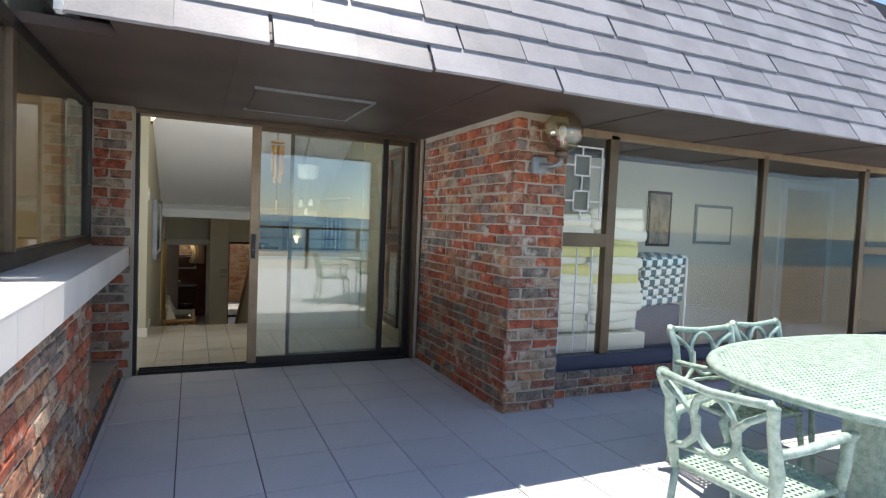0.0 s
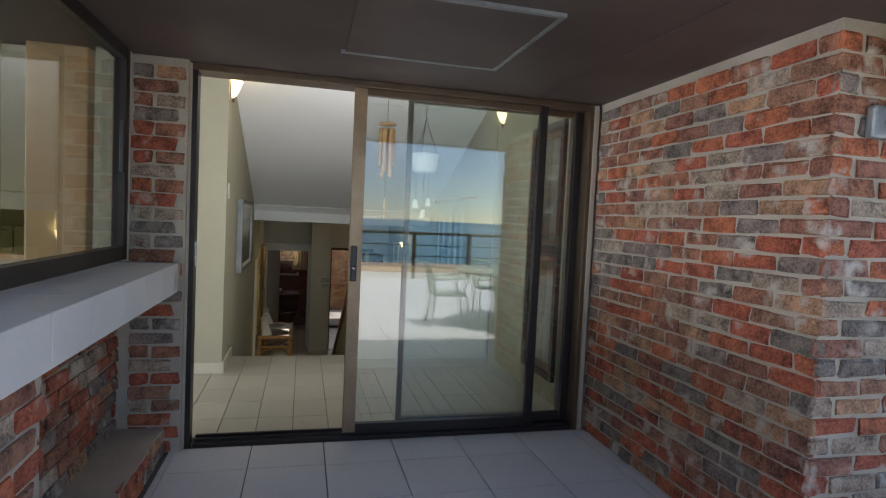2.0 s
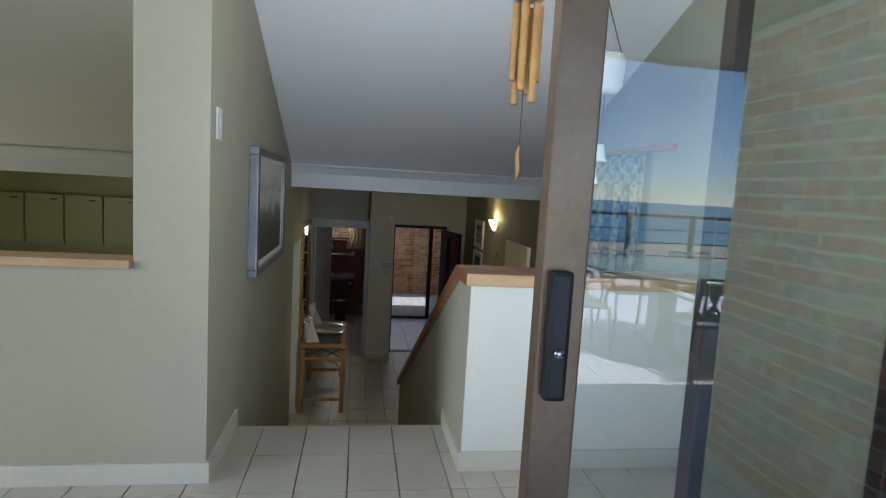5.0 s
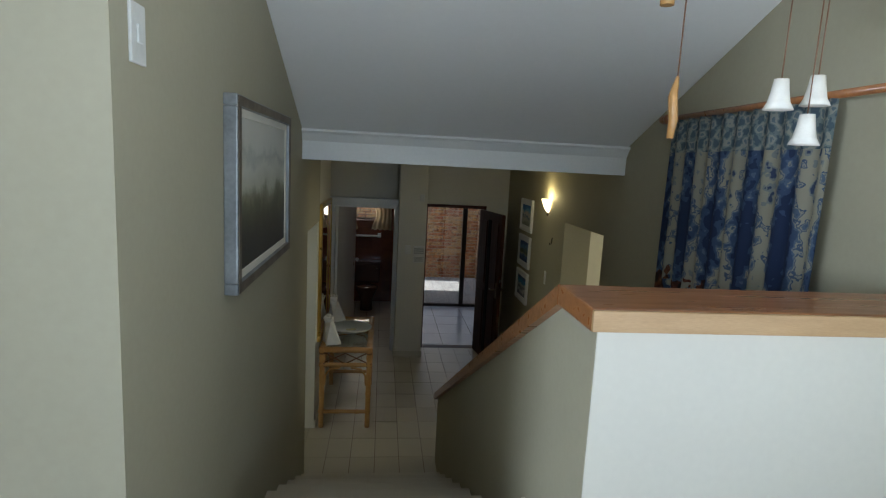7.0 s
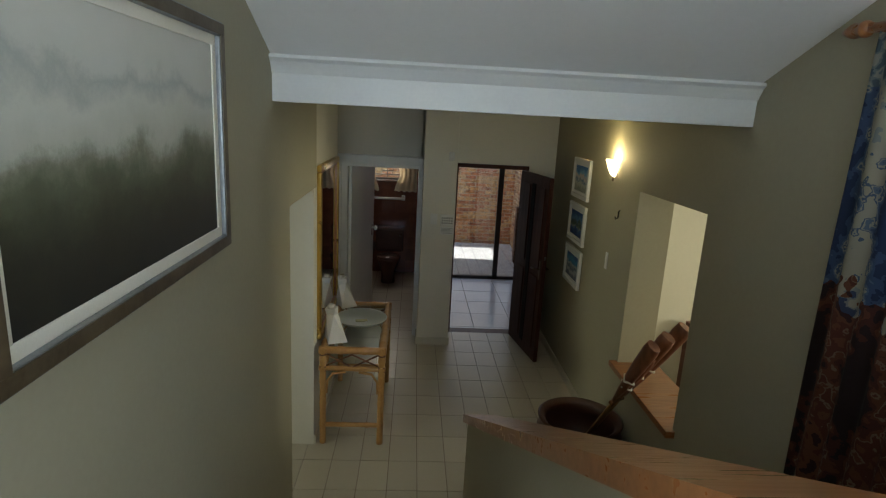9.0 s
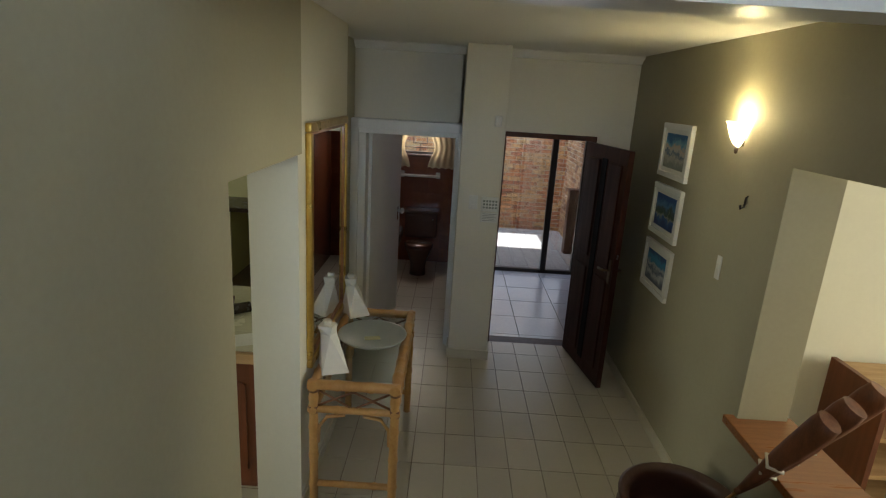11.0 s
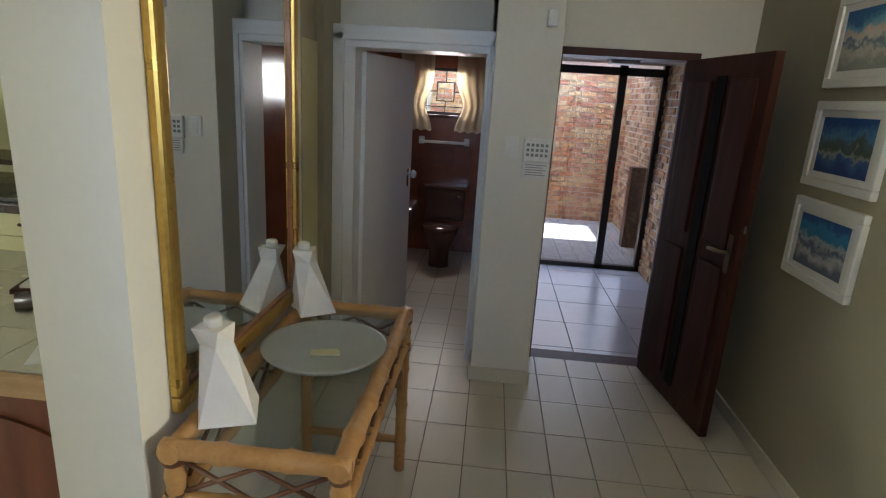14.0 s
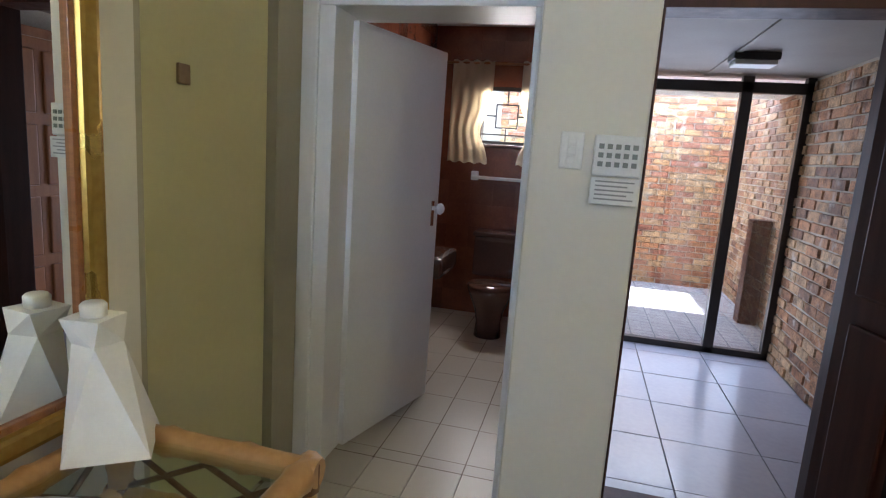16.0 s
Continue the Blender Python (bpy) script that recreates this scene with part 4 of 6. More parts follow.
bsl = 0.535


def cap_z(y):
    return 0.865 - bsl * (y - 6.80)


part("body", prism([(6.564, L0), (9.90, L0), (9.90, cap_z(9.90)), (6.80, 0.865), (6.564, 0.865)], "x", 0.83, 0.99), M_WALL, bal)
part("cap", prism([(6.80, 0.864), (9.93, cap_z(9.93)), (9.93, cap_z(9.93) + 0.060), (6.80, 0.924)], "x", 0.80, 1.02), M_CAP, bal, "orange-brown varnished sloping cap")
sill = thing("hatch_sill", "raw pine sill of the serving hatch", "sill", at=(0, 0, 0))
part("board", boxes((-1.9, -0.56, 6.47, 6.64, 0.90, 0.935), bevel=0.004), M_PINE, sill)
niche = thing("niche_sill", "varnished wooden sill of the pass-through", "sill")
part("board", boxes((1.98, 2.34, 9.47, 10.50, -0.62, -0.575), bevel=0.006), M_CAP, niche)

# ---- paintings ----
def painting_mat(name, stops, scale, detail, axis, amount=0.35):
    """A picture surface: bands of colour up its height, broken by noise."""
    m = bpy.data.materials.new(name)
    m.use_nodes = True
    nt = m.node_tree
    N, L = nt.nodes, nt.links
    tc, sep = N.new("ShaderNodeTexCoord"), N.new("ShaderNodeSeparateXYZ")
    L.new(tc.outputs["Generated"], sep.inputs[0])
    nz = N.new("ShaderNodeTexNoise")
    nz.inputs["Scale"].default_value, nz.inputs["Detail"].default_value, nz.inputs["Roughness"].default_value = scale, detail, 0.68
    L.new(tc.outputs["Object"], nz.inputs[0])
    ma = N.new("ShaderNodeMath")
    ma.operation = "MULTIPLY_ADD"
    ma.inputs[1].default_value = amount
    L.new(nz.outputs[0], ma.inputs[0])
    L.new(sep.outputs[axis], ma.inputs[2])
    sub = N.new("ShaderNodeMath")
    sub.operation = "SUBTRACT"
    sub.inputs[1].default_value = amount * 0.5
    L.new(ma.outputs[0], sub.inputs[0])
    r = ramp_node(nt, stops)
    L.new(sub.outputs[0], r.inputs[0])
    L.new(r.outputs[0], N["Principled BSDF"].inputs[0])
    N["Principled BSDF"].inputs["Roughness"].default_value = 0.5
    return m


def framed(name, label, x, y0, y1, z0, z1, out, w, frame_m, mount_m, art_m, depth=0.035):
    """A framed picture flat on a wall that runs along y; out is +1 or -1 along x."""
    t = thing(name, label, "picture")

    def X(a, b):
        return (x + a, x + b) if out > 0 else (x - b, x - a)
    part("frame", boxes((*X(0, depth), y0, y1, z0, z0 + w), (*X(0, depth), y0, y1, z1 - w, z1), (*X(0, depth), y0, y0 + w, z0 + w, z1 - w), (*X(0, depth), y1 - w, y1, z0 + w, z1 - w), bevel=0.006), frame_m, t)
    g = w * 0.75
    mt = part("mount", boxes((*X(0, depth * 0.6), y0 + w, y1 - w, z0 + w, z1 - w)), mount_m, t)
    part("mount_edge", boxes((*X(depth * 0.6, depth * 0.72), y0 + w, y1 - w, z0 + w, z0 + w + g), bevel=0.002), mount_m, mt)
    part("mount_edge", boxes((*X(depth * 0.6, depth * 0.72), y0 + w, y1 - w, z1 - w - g, z1 - w), bevel=0.002), mount_m, mt)
    part("mount_edge", boxes((*X(depth * 0.6, depth * 0.72), y0 + w, y0 + w + g, z0 + w + g, z1 - w - g), bevel=0.002), mount_m, mt)
    part("mount_edge", boxes((*X(depth * 0.6, depth * 0.72), y1 - w - g, y1 - w, z0 + w + g, z1 - w - g), bevel=0.002), mount_m, mt)
    part("canvas", boxes((*X(depth * 0.6, depth * 0.64), y0 + w + g, y1 - w - g, z0 + w + g, z1 - w - g)), art_m, t)
    return t


def moulding(t, x, y0, y1, z0, z1, w):
    """A dark moulded face on the front of a picture frame."""
    a, b = w * 0.14, w * 0.95
    for ya, yb, za, zb in ((y0 + a, y1 - a, z0 + a, z0 + b), (y0 + a, y1 - a, z1 - b, z1 - a), (y0 + a, y0 + b, z0 + b, z1 - b), (y1 - b, y1 - a, z0 + b, z1 - b)):
        part("moulding", boxes((x, x + 0.004, ya, yb, za, zb), bevel=0.0015), M_FRAMEFACE, t, "dark gilt inner moulding")


M_ART = painting_mat("misty_garden_art", [(0.0, (0.010, 0.010, 0.009)), (0.18, (0.022, 0.022, 0.015)), (0.30, (0.045, 0.05, 0.03)), (0.40, (0.085, 0.095, 0.06)), (0.47, (0.17, 0.18, 0.13)), (0.55, (0.42, 0.43, 0.38)), (0.68, (0.50, 0.51, 0.46)), (0.76, (0.36, 0.38, 0.36)), (0.82, (0.50, 0.51, 0.47)), (0.95, (0.54, 0.54, 0.50))], 5, 12, 2, 0.45)
lpic = framed("landscape_painting", "large misty garden painting in a silvered frame", -0.27, 7.30, 8.41, 0.74, 1.455, 1, 0.042, M_SILVER, M_WHITECL, M_ART, 0.05)
moulding(lpic, -0.2195, 7.30, 8.41, 0.74, 1.455, 0.042)
seas = [[(0.1, (0.3, 0.33, 0.3)), (0.3, (0.55, 0.55, 0.5)), (0.42, (0.10, 0.18, 0.3)), (0.5, (0.6, 0.6, 0.58)), (0.62, (0.62, 0.5, 0.42)), (0.72, (0.2, 0.45, 0.62)), (0.9, (0.03, 0.16, 0.42))],
        [(0.1, (0.02, 0.05, 0.2)), (0.3, (0.04, 0.12, 0.34)), (0.4, (0.35, 0.36, 0.3)), (0.48, (0.05, 0.09, 0.05)), (0.6, (0.08, 0.12, 0.14)), (0.72, (0.10, 0.25, 0.45)), (0.9, (0.02, 0.08, 0.3))],
        [(0.1, (0.12, 0.15, 0.22)), (0.3, (0.5, 0.52, 0.55)), (0.42, (0.08, 0.12, 0.2)), (0.55, (0.45, 0.48, 0.5)), (0.65, (0.03, 0.2, 0.38)), (0.8, (0.04, 0.26, 0.5)), (0.92, (0.03, 0.1, 0.3))]]
for k, (z0, z1) in enumerate(((0.50, 0.885), (0.065, 0.445), (-0.365, 0.01))):
    p = framed("seaside_picture", ("white seaside houses under deep blue sky, white frame", "blue bay with green hills, white frame", "white village above blue sea, white frame")[k], 2.035, 11.60, 12.12, z0, z1, -1, 0.04, M_TRIM, M_TRIM, painting_mat("seaside_art", seas[k], 11, 7, 2, 0.9), 0.03)
    p["group"] = "seaside pictures on the hall wall"

# ---- mirror and cane console ----
mir = thing("wall_mirror", "tall mirror in a gilt moulded frame", "mirror")
MX, MA, MB, MC, MD, MW = -0.305, 10.63, 11.62, -0.54, 0.815, 0.05
part("frame", boxes((MX, MX + 0.035, MA, MB, MC, MC + MW), (MX, MX + 0.035, MA, MB, MD - MW, MD), (MX, MX + 0.035, MA, MA + MW, MC + MW, MD - MW), (MX, MX + 0.035, MB - MW, MB, MC + MW, MD - MW), bevel=0.012), M_GOLD, mir, "gilt frame")
for ya, yb, za, zb in ((MA + MW, MB - MW, MC + MW, MC + MW + 0.015), (MA + MW, MB - MW, MD - MW - 0.015, MD - MW), (MA + MW, MA + MW + 0.015, MC + MW + 0.015, MD - MW - 0.015), (MB - MW - 0.015, MB - MW, MC + MW + 0.015, MD - MW - 0.015)):
    part("slip", boxes((MX, MX + 0.022, ya, yb, za, zb), bevel=0.002), M_CAP, mir)
part("glass", boxes((MX, MX + 0.012, MA + MW + 0.015, MB - MW - 0.015, MC + MW + 0.015, MD - MW - 0.015)), M_MIRROR, mir, "silvered mirror glass")


def cane(points, r, ringed=True):
    """A bamboo stick with swollen knots."""
    pts = [Vector(p) for p in points]
    out, rad = [], []
    for a, b in zip(pts, pts[1:]):
        n = max(2, int((b - a).length / 0.02))
        for i in range(n):
            out.append(a.lerp(b, i / n))
            k = (len(out) % 9)
            rad.append(r * (1.16 if ringed and k == 0 else 0.96 + 0.04 * abs(k - 4.5) / 4.5))
    out.append(pts[-1])
    rad.append(r)
    return tube(out, r, 10, radii=rad)


con = thing("cane_console_table", "bamboo cane console table with a glass top", "table")
CX0, CX1, CY0, CY1, CT = -0.27, 0.24, 10.50, 11.63, -0.575
for x in (CX0 + 0.03, CX1 - 0.03):
    for y in (CY0 + 0.03, CY1 - 0.03):
        lg = part("leg", cane([(x, y, L0), (x, y, CT)], 0.026), M_BAMBOO, con)
        part("binding", tube([(x, y, CT - 0.04), (x, y, CT + 0.02)], 0.031, 10), M_BINDING, lg, "dark cane binding")
        part("binding", tube([(x, y, CT - 0.17), (x, y, CT - 0.13)], 0.030, 10), M_BINDING, lg, "dark cane binding")
for z, r in ((CT, 0.03), (CT - 0.15, 0.022)):
    for a, b in (((CX0, CY0 + 0.03), (CX1, CY0 + 0.03)), ((CX0, CY1 - 0.03), (CX1, CY1 - 0.03)), ((CX0 + 0.03, CY0), (CX0 + 0.03, CY1)), ((CX1 - 0.03, CY0), (CX1 - 0.03, CY1))):
        part("rail", cane([(*a, z), (*b, z)], r), M_BAMBOO, con)
part("stretcher", cane([(CX0 + 0.03, CY0 + 0.03, L0 + 0.16), (CX1 - 0.03, CY0 + 0.03, L0 + 0.16)], 0.02), M_BAMBOO, con)
part("stretcher", cane([(CX0 + 0.03, CY1 - 0.03, L0 + 0.16), (CX1 - 0.03, CY1 - 0.03, L0 + 0.16)], 0.02), M_BAMBOO, con)
for y in (CY0 + 0.03, CY1 - 0.03):
    part("lattice", tube([(CX0 + 0.05, y, CT - 0.03), (-0.02, y, CT - 0.14), (CX1 - 0.05, y, CT - 0.03)], 0.007, 6), M_BINDING, con)
    part("lattice", tube([(CX0 + 0.05, y, CT - 0.13), (-0.02, y, CT - 0.035), (CX1 - 0.05, y, CT - 0.13)], 0.007, 6), M_BINDING, con)
    for s, x in ((1, CX0 + 0.055), (-1, CX1 - 0.055)):
        part("bracket", tube([(x, y, CT - 0.36), (x + s * 0.006, y, CT - 0.26), (x + s * 0.05, y, CT - 0.195), (x + s * 0.15, y, CT - 0.178)], 0.011, 8), M_BAMBOO, con)
for x in (CX0 + 0.03, CX1 - 0.03):
    for k in range(3):
        y0 = CY0 + 0.09 + k * 0.33
        part("lattice", tube([(x, y0, CT - 0.03), (x, y0 + 0.15, CT - 0.14), (x, y0 + 0.29, CT - 0.03)], 0.007, 6), M_BINDING, con)
        part("lattice", tube([(x, y0, CT - 0.13), (x, y0 + 0.15, CT - 0.035), (x, y0 + 0.29, CT - 0.13)], 0.007, 6), M_BINDING, con)
    for s, y in ((1, CY0 + 0.055), (-1, CY1 - 0.055)):
        part("bracket", tube([(x, y, CT - 0.36), (x, y + s * 0.006, CT - 0.26), (x, y + s * 0.05, CT - 0.195), (x, y + s * 0.15, CT - 0.178)], 0.011, 8), M_BAMBOO, con)
gt = part("glass_top", boxes((CX0 + 0.045, CX1 - 0.045, CY0 + 0.045, CY1 - 0.045, CT + 0.006, CT + 0.014)), M_GLASS_IN, con, "clear glass top")
gt.visible_shadow = False


def twisted_candlestick(at, turn):
    t = thing("candle_holder", "twisted square matt white ceramic candle holder", "candle holder", at=at, group="white twisted candle holders", turn=turn)
    bm = bmesh.new()
    rings = []
    lean = Vector((math.cos(radians(turn)), -math.sin(radians(turn)))) * -0.038
    for u, h, a in ((0.0, 0.090, 45), (0.80, 0.038, 92), (1.0, 0.049, 108)):
        rings.append([bm.verts.new((lean.x * u + h * 1.2 * math.cos(radians(a) + k * math.pi / 2), lean.y * u + h * 1.2 * math.sin(radians(a) + k * math.pi / 2), 0.27 * u)) for k in range(4)])
    for A, B in zip(rings, rings[1:]):
        for k in range(4):
            bm.faces.new((A[k], A[(k + 1) % 4], B[k]))
            bm.faces.new((A[(k + 1) % 4], B[(k + 1) % 4], B[k]))
    bm.faces.new(rings[0][::-1])
    bm.faces.new(rings[-1])
    part("body", bm, M_CERAMIC, t)
    part("candle", lathe([(0.0, 0.269), (0.024, 0.269), (0.025, 0.292), (0.020, 0.298), (0.0, 0.296)], 18, at=(lean.x, lean.y, 0)), M_WHITECL, t, "short cream candle")


twisted_candlestick((-0.165, 10.70, CT + 0.014), 20)
twisted_candlestick((-0.185, 11.53, CT + 0.014), 35)
bowl = thing("frosted_dish", "wide frosted glass dish on the console table", "dish", at=(0.0, 11.09, CT + 0.014))
part("bowl", lathe([(0.0, 0.0), (0.07, 0.0), (0.10, 0.012), (0.20, 0.035), (0.217, 0.05), (0.219, 0.056), (0.208, 0.054), (0.18, 0.044), (0.09, 0.022), (0.0, 0.016)], 40), M_FROST, bowl)
soap = thing("soap", "small cream soap bar lying in the dish", "soap", at=(0.0, 11.09, CT + 0.031), turn=15)
part("bar", boxes((-0.05, 0.05, -0.022, 0.022, 0, 0.008), bevel=0.003), M_CREAMCAB, soap)

# ---- wc door, frame and fittings ----
d1 = thing("door_frame_wc", "white painted wc door frame", "door frame", kind="structure")
part("jamb", boxes((-0.47, -0.335, 12.82, 13.12, L0, 0.62), (-0.47, -0.40, 12.80, 12.82, L0, 0.70), bevel=0.006), M_TRIM, d1)
part("jamb", boxes((0.455, 0.53, 12.82, 13.12, L0, 0.62), (0.475, 0.515, 12.80, 12.82, L0, 0.70), bevel=0.006), M_TRIM, d1)
part("head", boxes((-0.47, 0.53, 12.82, 13.12, 0.62, 0.745), (-0.47, 0.53, 12.80, 12.82, 0.66, 0.745), bevel=0.006), M_TRIM, d1)
leaf = thing("wc_door", "white flush wc door standing ajar inward", "door", at=(-0.325, 13.0, L0), turn=74)
part("leaf", boxes((0, 0.76, -0.02, 0.02, 0.01, 1.97), bevel=0.003), M_TRIM, leaf)
kn = part("knob", lathe([(0.0, 0.0), (0.012, 0.0), (0.012, 0.03), (0.03, 0.04), (0.032, 0.055), (0.02, 0.068), (0.0, 0.07)], 18), M_WHITEPL, leaf, "white round knob")
kn.matrix_basis = pose(0.70, -0.02, 1.13, 90, 0, 0)
part("plate", boxes((0.685, 0.715, -0.024, -0.02, 1.03, 1.17), bevel=0.002), M_CHROME, leaf)

toilet = thing("toilet", "dark brown glazed close-coupled toilet", "toilet", at=(0.06, 15.0, L0))
part("bowl", lathe([(0.0, 0.0), (0.11, 0.0), (0.10, 0.12), (0.12, 0.22), (0.18, 0.36), (0.19, 0.40), (0.15, 0.40), (0.09, 0.28), (0.0, 0.26)], 28), M_BROWNSAN, toilet)
part("seat", lathe([(0.0, 0.405), (0.19, 0.405), (0.195, 0.415), (0.185, 0.43), (0.0, 0.435)], 28), M_BROWNSAN, toilet)
part("cistern", boxes((-0.22, 0.22, 0.28, 0.55, 0.42, 0.76), bevel=0.03), M_BROWNSAN, toilet)
part("lid", boxes((-0.23, 0.23, 0.27, 0.56, 0.76, 0.80), bevel=0.012), M_BROWNSAN, toilet)
part("flush_lever", tube([(0.13, 0.27, 0.70), (0.13, 0.25, 0.70), (0.20, 0.245, 0.695)], 0.008, 8), M_CHROME, toilet, "chrome flush lever")
basin = thing("pedestal_basin", "dark brown glazed pedestal wash basin", "basin", at=(-0.37, 14.15, L0))
part("bowl", boxes((-0.30, 0.27, -0.24, 0.24, 0.66, 0.80), bevel=0.04), M_BROWNSAN, basin)
part("pedestal", lathe([(0.0, 0.0), (0.12, 0.0), (0.10, 0.05), (0.08, 0.4), (0.12, 0.66), (0.0, 0.66)], 20), M_BROWNSAN, basin)
part("tap", tube([(-0.20, 0, 0.80), (-0.20, 0, 0.90), (-0.12, 0, 0.92), (-0.09, 0, 0.89)], 0.012, 8), M_CHROME, basin, "chrome tap")
shelf = thing("wc_shelf", "white ceramic shelf on the tiled wall", "shelf", at=(0.0, 15.6, -0.12))
part("board", boxes((-0.27, 0.27, -0.11, 0.0, -0.015, 0.01), bevel=0.008), M_WHITEPL, shelf)
for s in (-0.25, 0.25):
    part("bracket", boxes((s - 0.03, s + 0.03, -0.06, 0.0, -0.03, 0.05), bevel=0.008), M_WHITEPL, shelf)
w3 = thing("window_3", "small wc window with dark geometric bars", "window", kind="structure")
part("window_frame", boxes((-0.26, -0.23, 15.62, 15.70, 0.17, 0.66), (0.19, 0.22, 15.62, 15.70, 0.17, 0.66), (-0.23, 0.19, 15.62, 15.70, 0.17, 0.20), (-0.23, 0.19, 15.62, 15.70, 0.63, 0.66)), M_DARKFRAME, w3)
g3 = bmesh.new()
rect_bar(g3, -0.12, 0.08, 0.31, 0.52, 15.64, 0.012)
for a in ((-0.026, -0.014, 0.52, 0.64), (-0.026, -0.014, 0.19, 0.31), (-0.23, -0.12, 0.41, 0.422), (0.08, 0.19, 0.41, 0.422), (-0.23, 0.19, 0.25, 0.262)):
    box(g3, a[0], a[1], 15.635, 15.645, a[2], a[3])
part("grille", g3, M_DARKFRAME, w3, "dark geometric burglar bars")
part("pane", boxes((-0.23, 0.19, 15.675, 15.681, 0.20, 0.63)), M_GLASS_IN, w3).visible_shadow = False
part("window_sill", boxes((-0.28, 0.24, 15.56, 15.62, 0.14, 0.17), bevel=0.004), M_BROWNSAN, w3)


def curtain_mesh(x0, x1, z0, z1, folds, depth, tie=0.0, nx=60, nz=18):
    """Hanging cloth in folds along x; tie gathers it to one side on the way down."""
    bm = bmesh.new()
    g = []
    for j in range(nz + 1):
        v = j / nz
        row = []
        for i in range(nx + 1):
            u = i / nx
            x = x0 + (x1 - x0) * u
            if tie:
                pinch = 1 - 0.24 * math.exp(-((v - 0.68) / 0.18) ** 2)
                edge = x0 if tie < 0 else x1
                x = edge + (x - edge) * pinch
            y = depth * math.sin(u * folds * math.tau + 0.6 * math.sin(3 * v)) * (0.6 + 0.4 * v)
            row.append(bm.verts.new((x, y, z1 + (z0 - z1) * v + 0.008 * math.sin(u * folds * math.tau))))
        g.append(row)
    for j in range(nz):
        for i in range(nx):
            bm.faces.new((g[j][i], g[j][i + 1], g[j + 1][i + 1], g[j + 1][i])).smooth = True
    bmesh.ops.solidify(bm, geom=bm.faces[:], thickness=0.003)
    return bm


M_LACE = mat("cream_frilled_cloth", (0.62, 0.55, 0.42), (0.54, 0.47, 0.35), 0.9, fine=150, bump=0.3)
for x0, x1, tie in ((-0.50, -0.14, -1), (0.10, 0.46, 1)):
    cu = thing("wc_curtain", "cream frilled tie-back curtain at the small window", "curtain", at=(0, 15.52, 0), group="wc curtains")
    part("cloth", curtain_mesh(x0, x1, 0.0, 0.86, 4, 0.006, tie), M_LACE, cu)
crod = thing("curtain_rod", "thin wooden curtain rod over the small window", "rod")
part("pole", tube([(-0.6, 15.53, 0.84), (0.55, 15.53, 0.84)], 0.012, 10), M_CAP, crod)

# ---- front door ----
fd = thing("door_frame_front", "dark stained front door frame", "door frame", kind="structure")
part("head", boxes((0.90, 1.73, 12.955, 13.12, 0.655, 0.70), bevel=0.004), M_DARKWOOD, fd)
part("jamb", boxes((1.69, 1.73, 12.955, 13.12, PF, 0.655), bevel=0.004), M_DARKWOOD, fd)
part("jamb", boxes((0.90, 0.915, 12.955, 13.12, PF, 0.655), bevel=0.004), M_DARKWOOD, fd)
part("threshold", boxes((0.915, 1.69, 12.96, 13.12, PF - 0.02, L0 - 0.002), bevel=0.004), M_DARKWOOD, fd)
ldoor = thing("front_door", "dark stained panelled front door standing open", "door", at=(1.685, 12.94, L0), turn=-80)
part("leaf", boxes((0, 0.82, -0.045, 0.0, 0.012, 2.02), bevel=0.004), M_DARKWOOD, ldoor)
for za, zb in ((0.15, 0.95), (1.05, 1.90)):
    for xa, xb in ((0.08, 0.33), (0.52, 0.74)):
        part("panel", boxes((xa, xb, -0.058, -0.045, za, zb), bevel=0.010), M_DARKWOOD, ldoor)
        part("panel", boxes((xa, xb, 0.0, 0.012, za, zb), bevel=0.010), M_DARKWOOD, ldoor)
part("glass_strip", boxes((0.375, 0.465, -0.052, -0.045, 0.12, 1.92)), M_STRIP, ldoor, "narrow dark glass strip")
part("glass_strip", boxes((0.375, 0.465, 0.0, 0.006, 0.12, 1.92)), M_STRIP, ldoor, "narrow dark glass strip")
for s in (-1, 1):
    y = -0.045 if s < 0 else 0.0
    h = part("handle", tube([(0.765, y, 1.05), (0.765, y + s * 0.05, 1.05), (0.66, y + s * 0.055, 1.045)], 0.010, 8), M_BRONZE, ldoor, "bronze lever handle")
    part("plate", boxes((0.745, 0.785, min(y, y + s * 0.006), max(y, y + s * 0.006), 0.94, 1.14), bevel=0.002), M_BRONZE, h)
part("latch", boxes((0.82, 0.824, -0.03, -0.015, 1.16, 1.20)), M_CHROME, ldoor, "chrome latch plate")

# ---- porch ----
pg = thing("porch_glazing", "dark aluminium glazed porch screen", "glazed screen", kind="structure")
for x0, x1 in ((0.75, 0.80), (1.78, 1.86), (2.22, 2.28)):
    part("mullion", boxes((x0, x1, 15.48, 15.55, PF, 0.80), bevel=0.004), M_DARKFRAME, pg)
part("head", boxes((0.80, 2.28, 15.48, 15.55, 0.68, 0.76), bevel=0.004), M_DARKFRAME, pg)
part("sill", boxes((0.80, 2.28, 15.48, 15.55, PF, PF + 0.05), bevel=0.004), M_DARKFRAME, pg)
pane(pg, 0.80, 1.78, 15.51, PF + 0.05, 0.68)
pane(pg, 1.86, 2.22, 15.51, PF + 0.05, 0.68)
lampp = thing("porch_ceiling_lamp", "flat rectangular bulkhead lamp on the porch ceiling", "lamp", at=(1.62, 14.6, 0.80))
part("base", boxes((-0.13, 0.13, -0.09, 0.09, -0.045, 0.0), bevel=0.01), M_DARKFRAME, lampp)
part("diffuser", boxes((-0.12, 0.12, -0.08, 0.08, -0.075, -0.045), bevel=0.01), M_WHITEPL, lampp, "white diffuser")
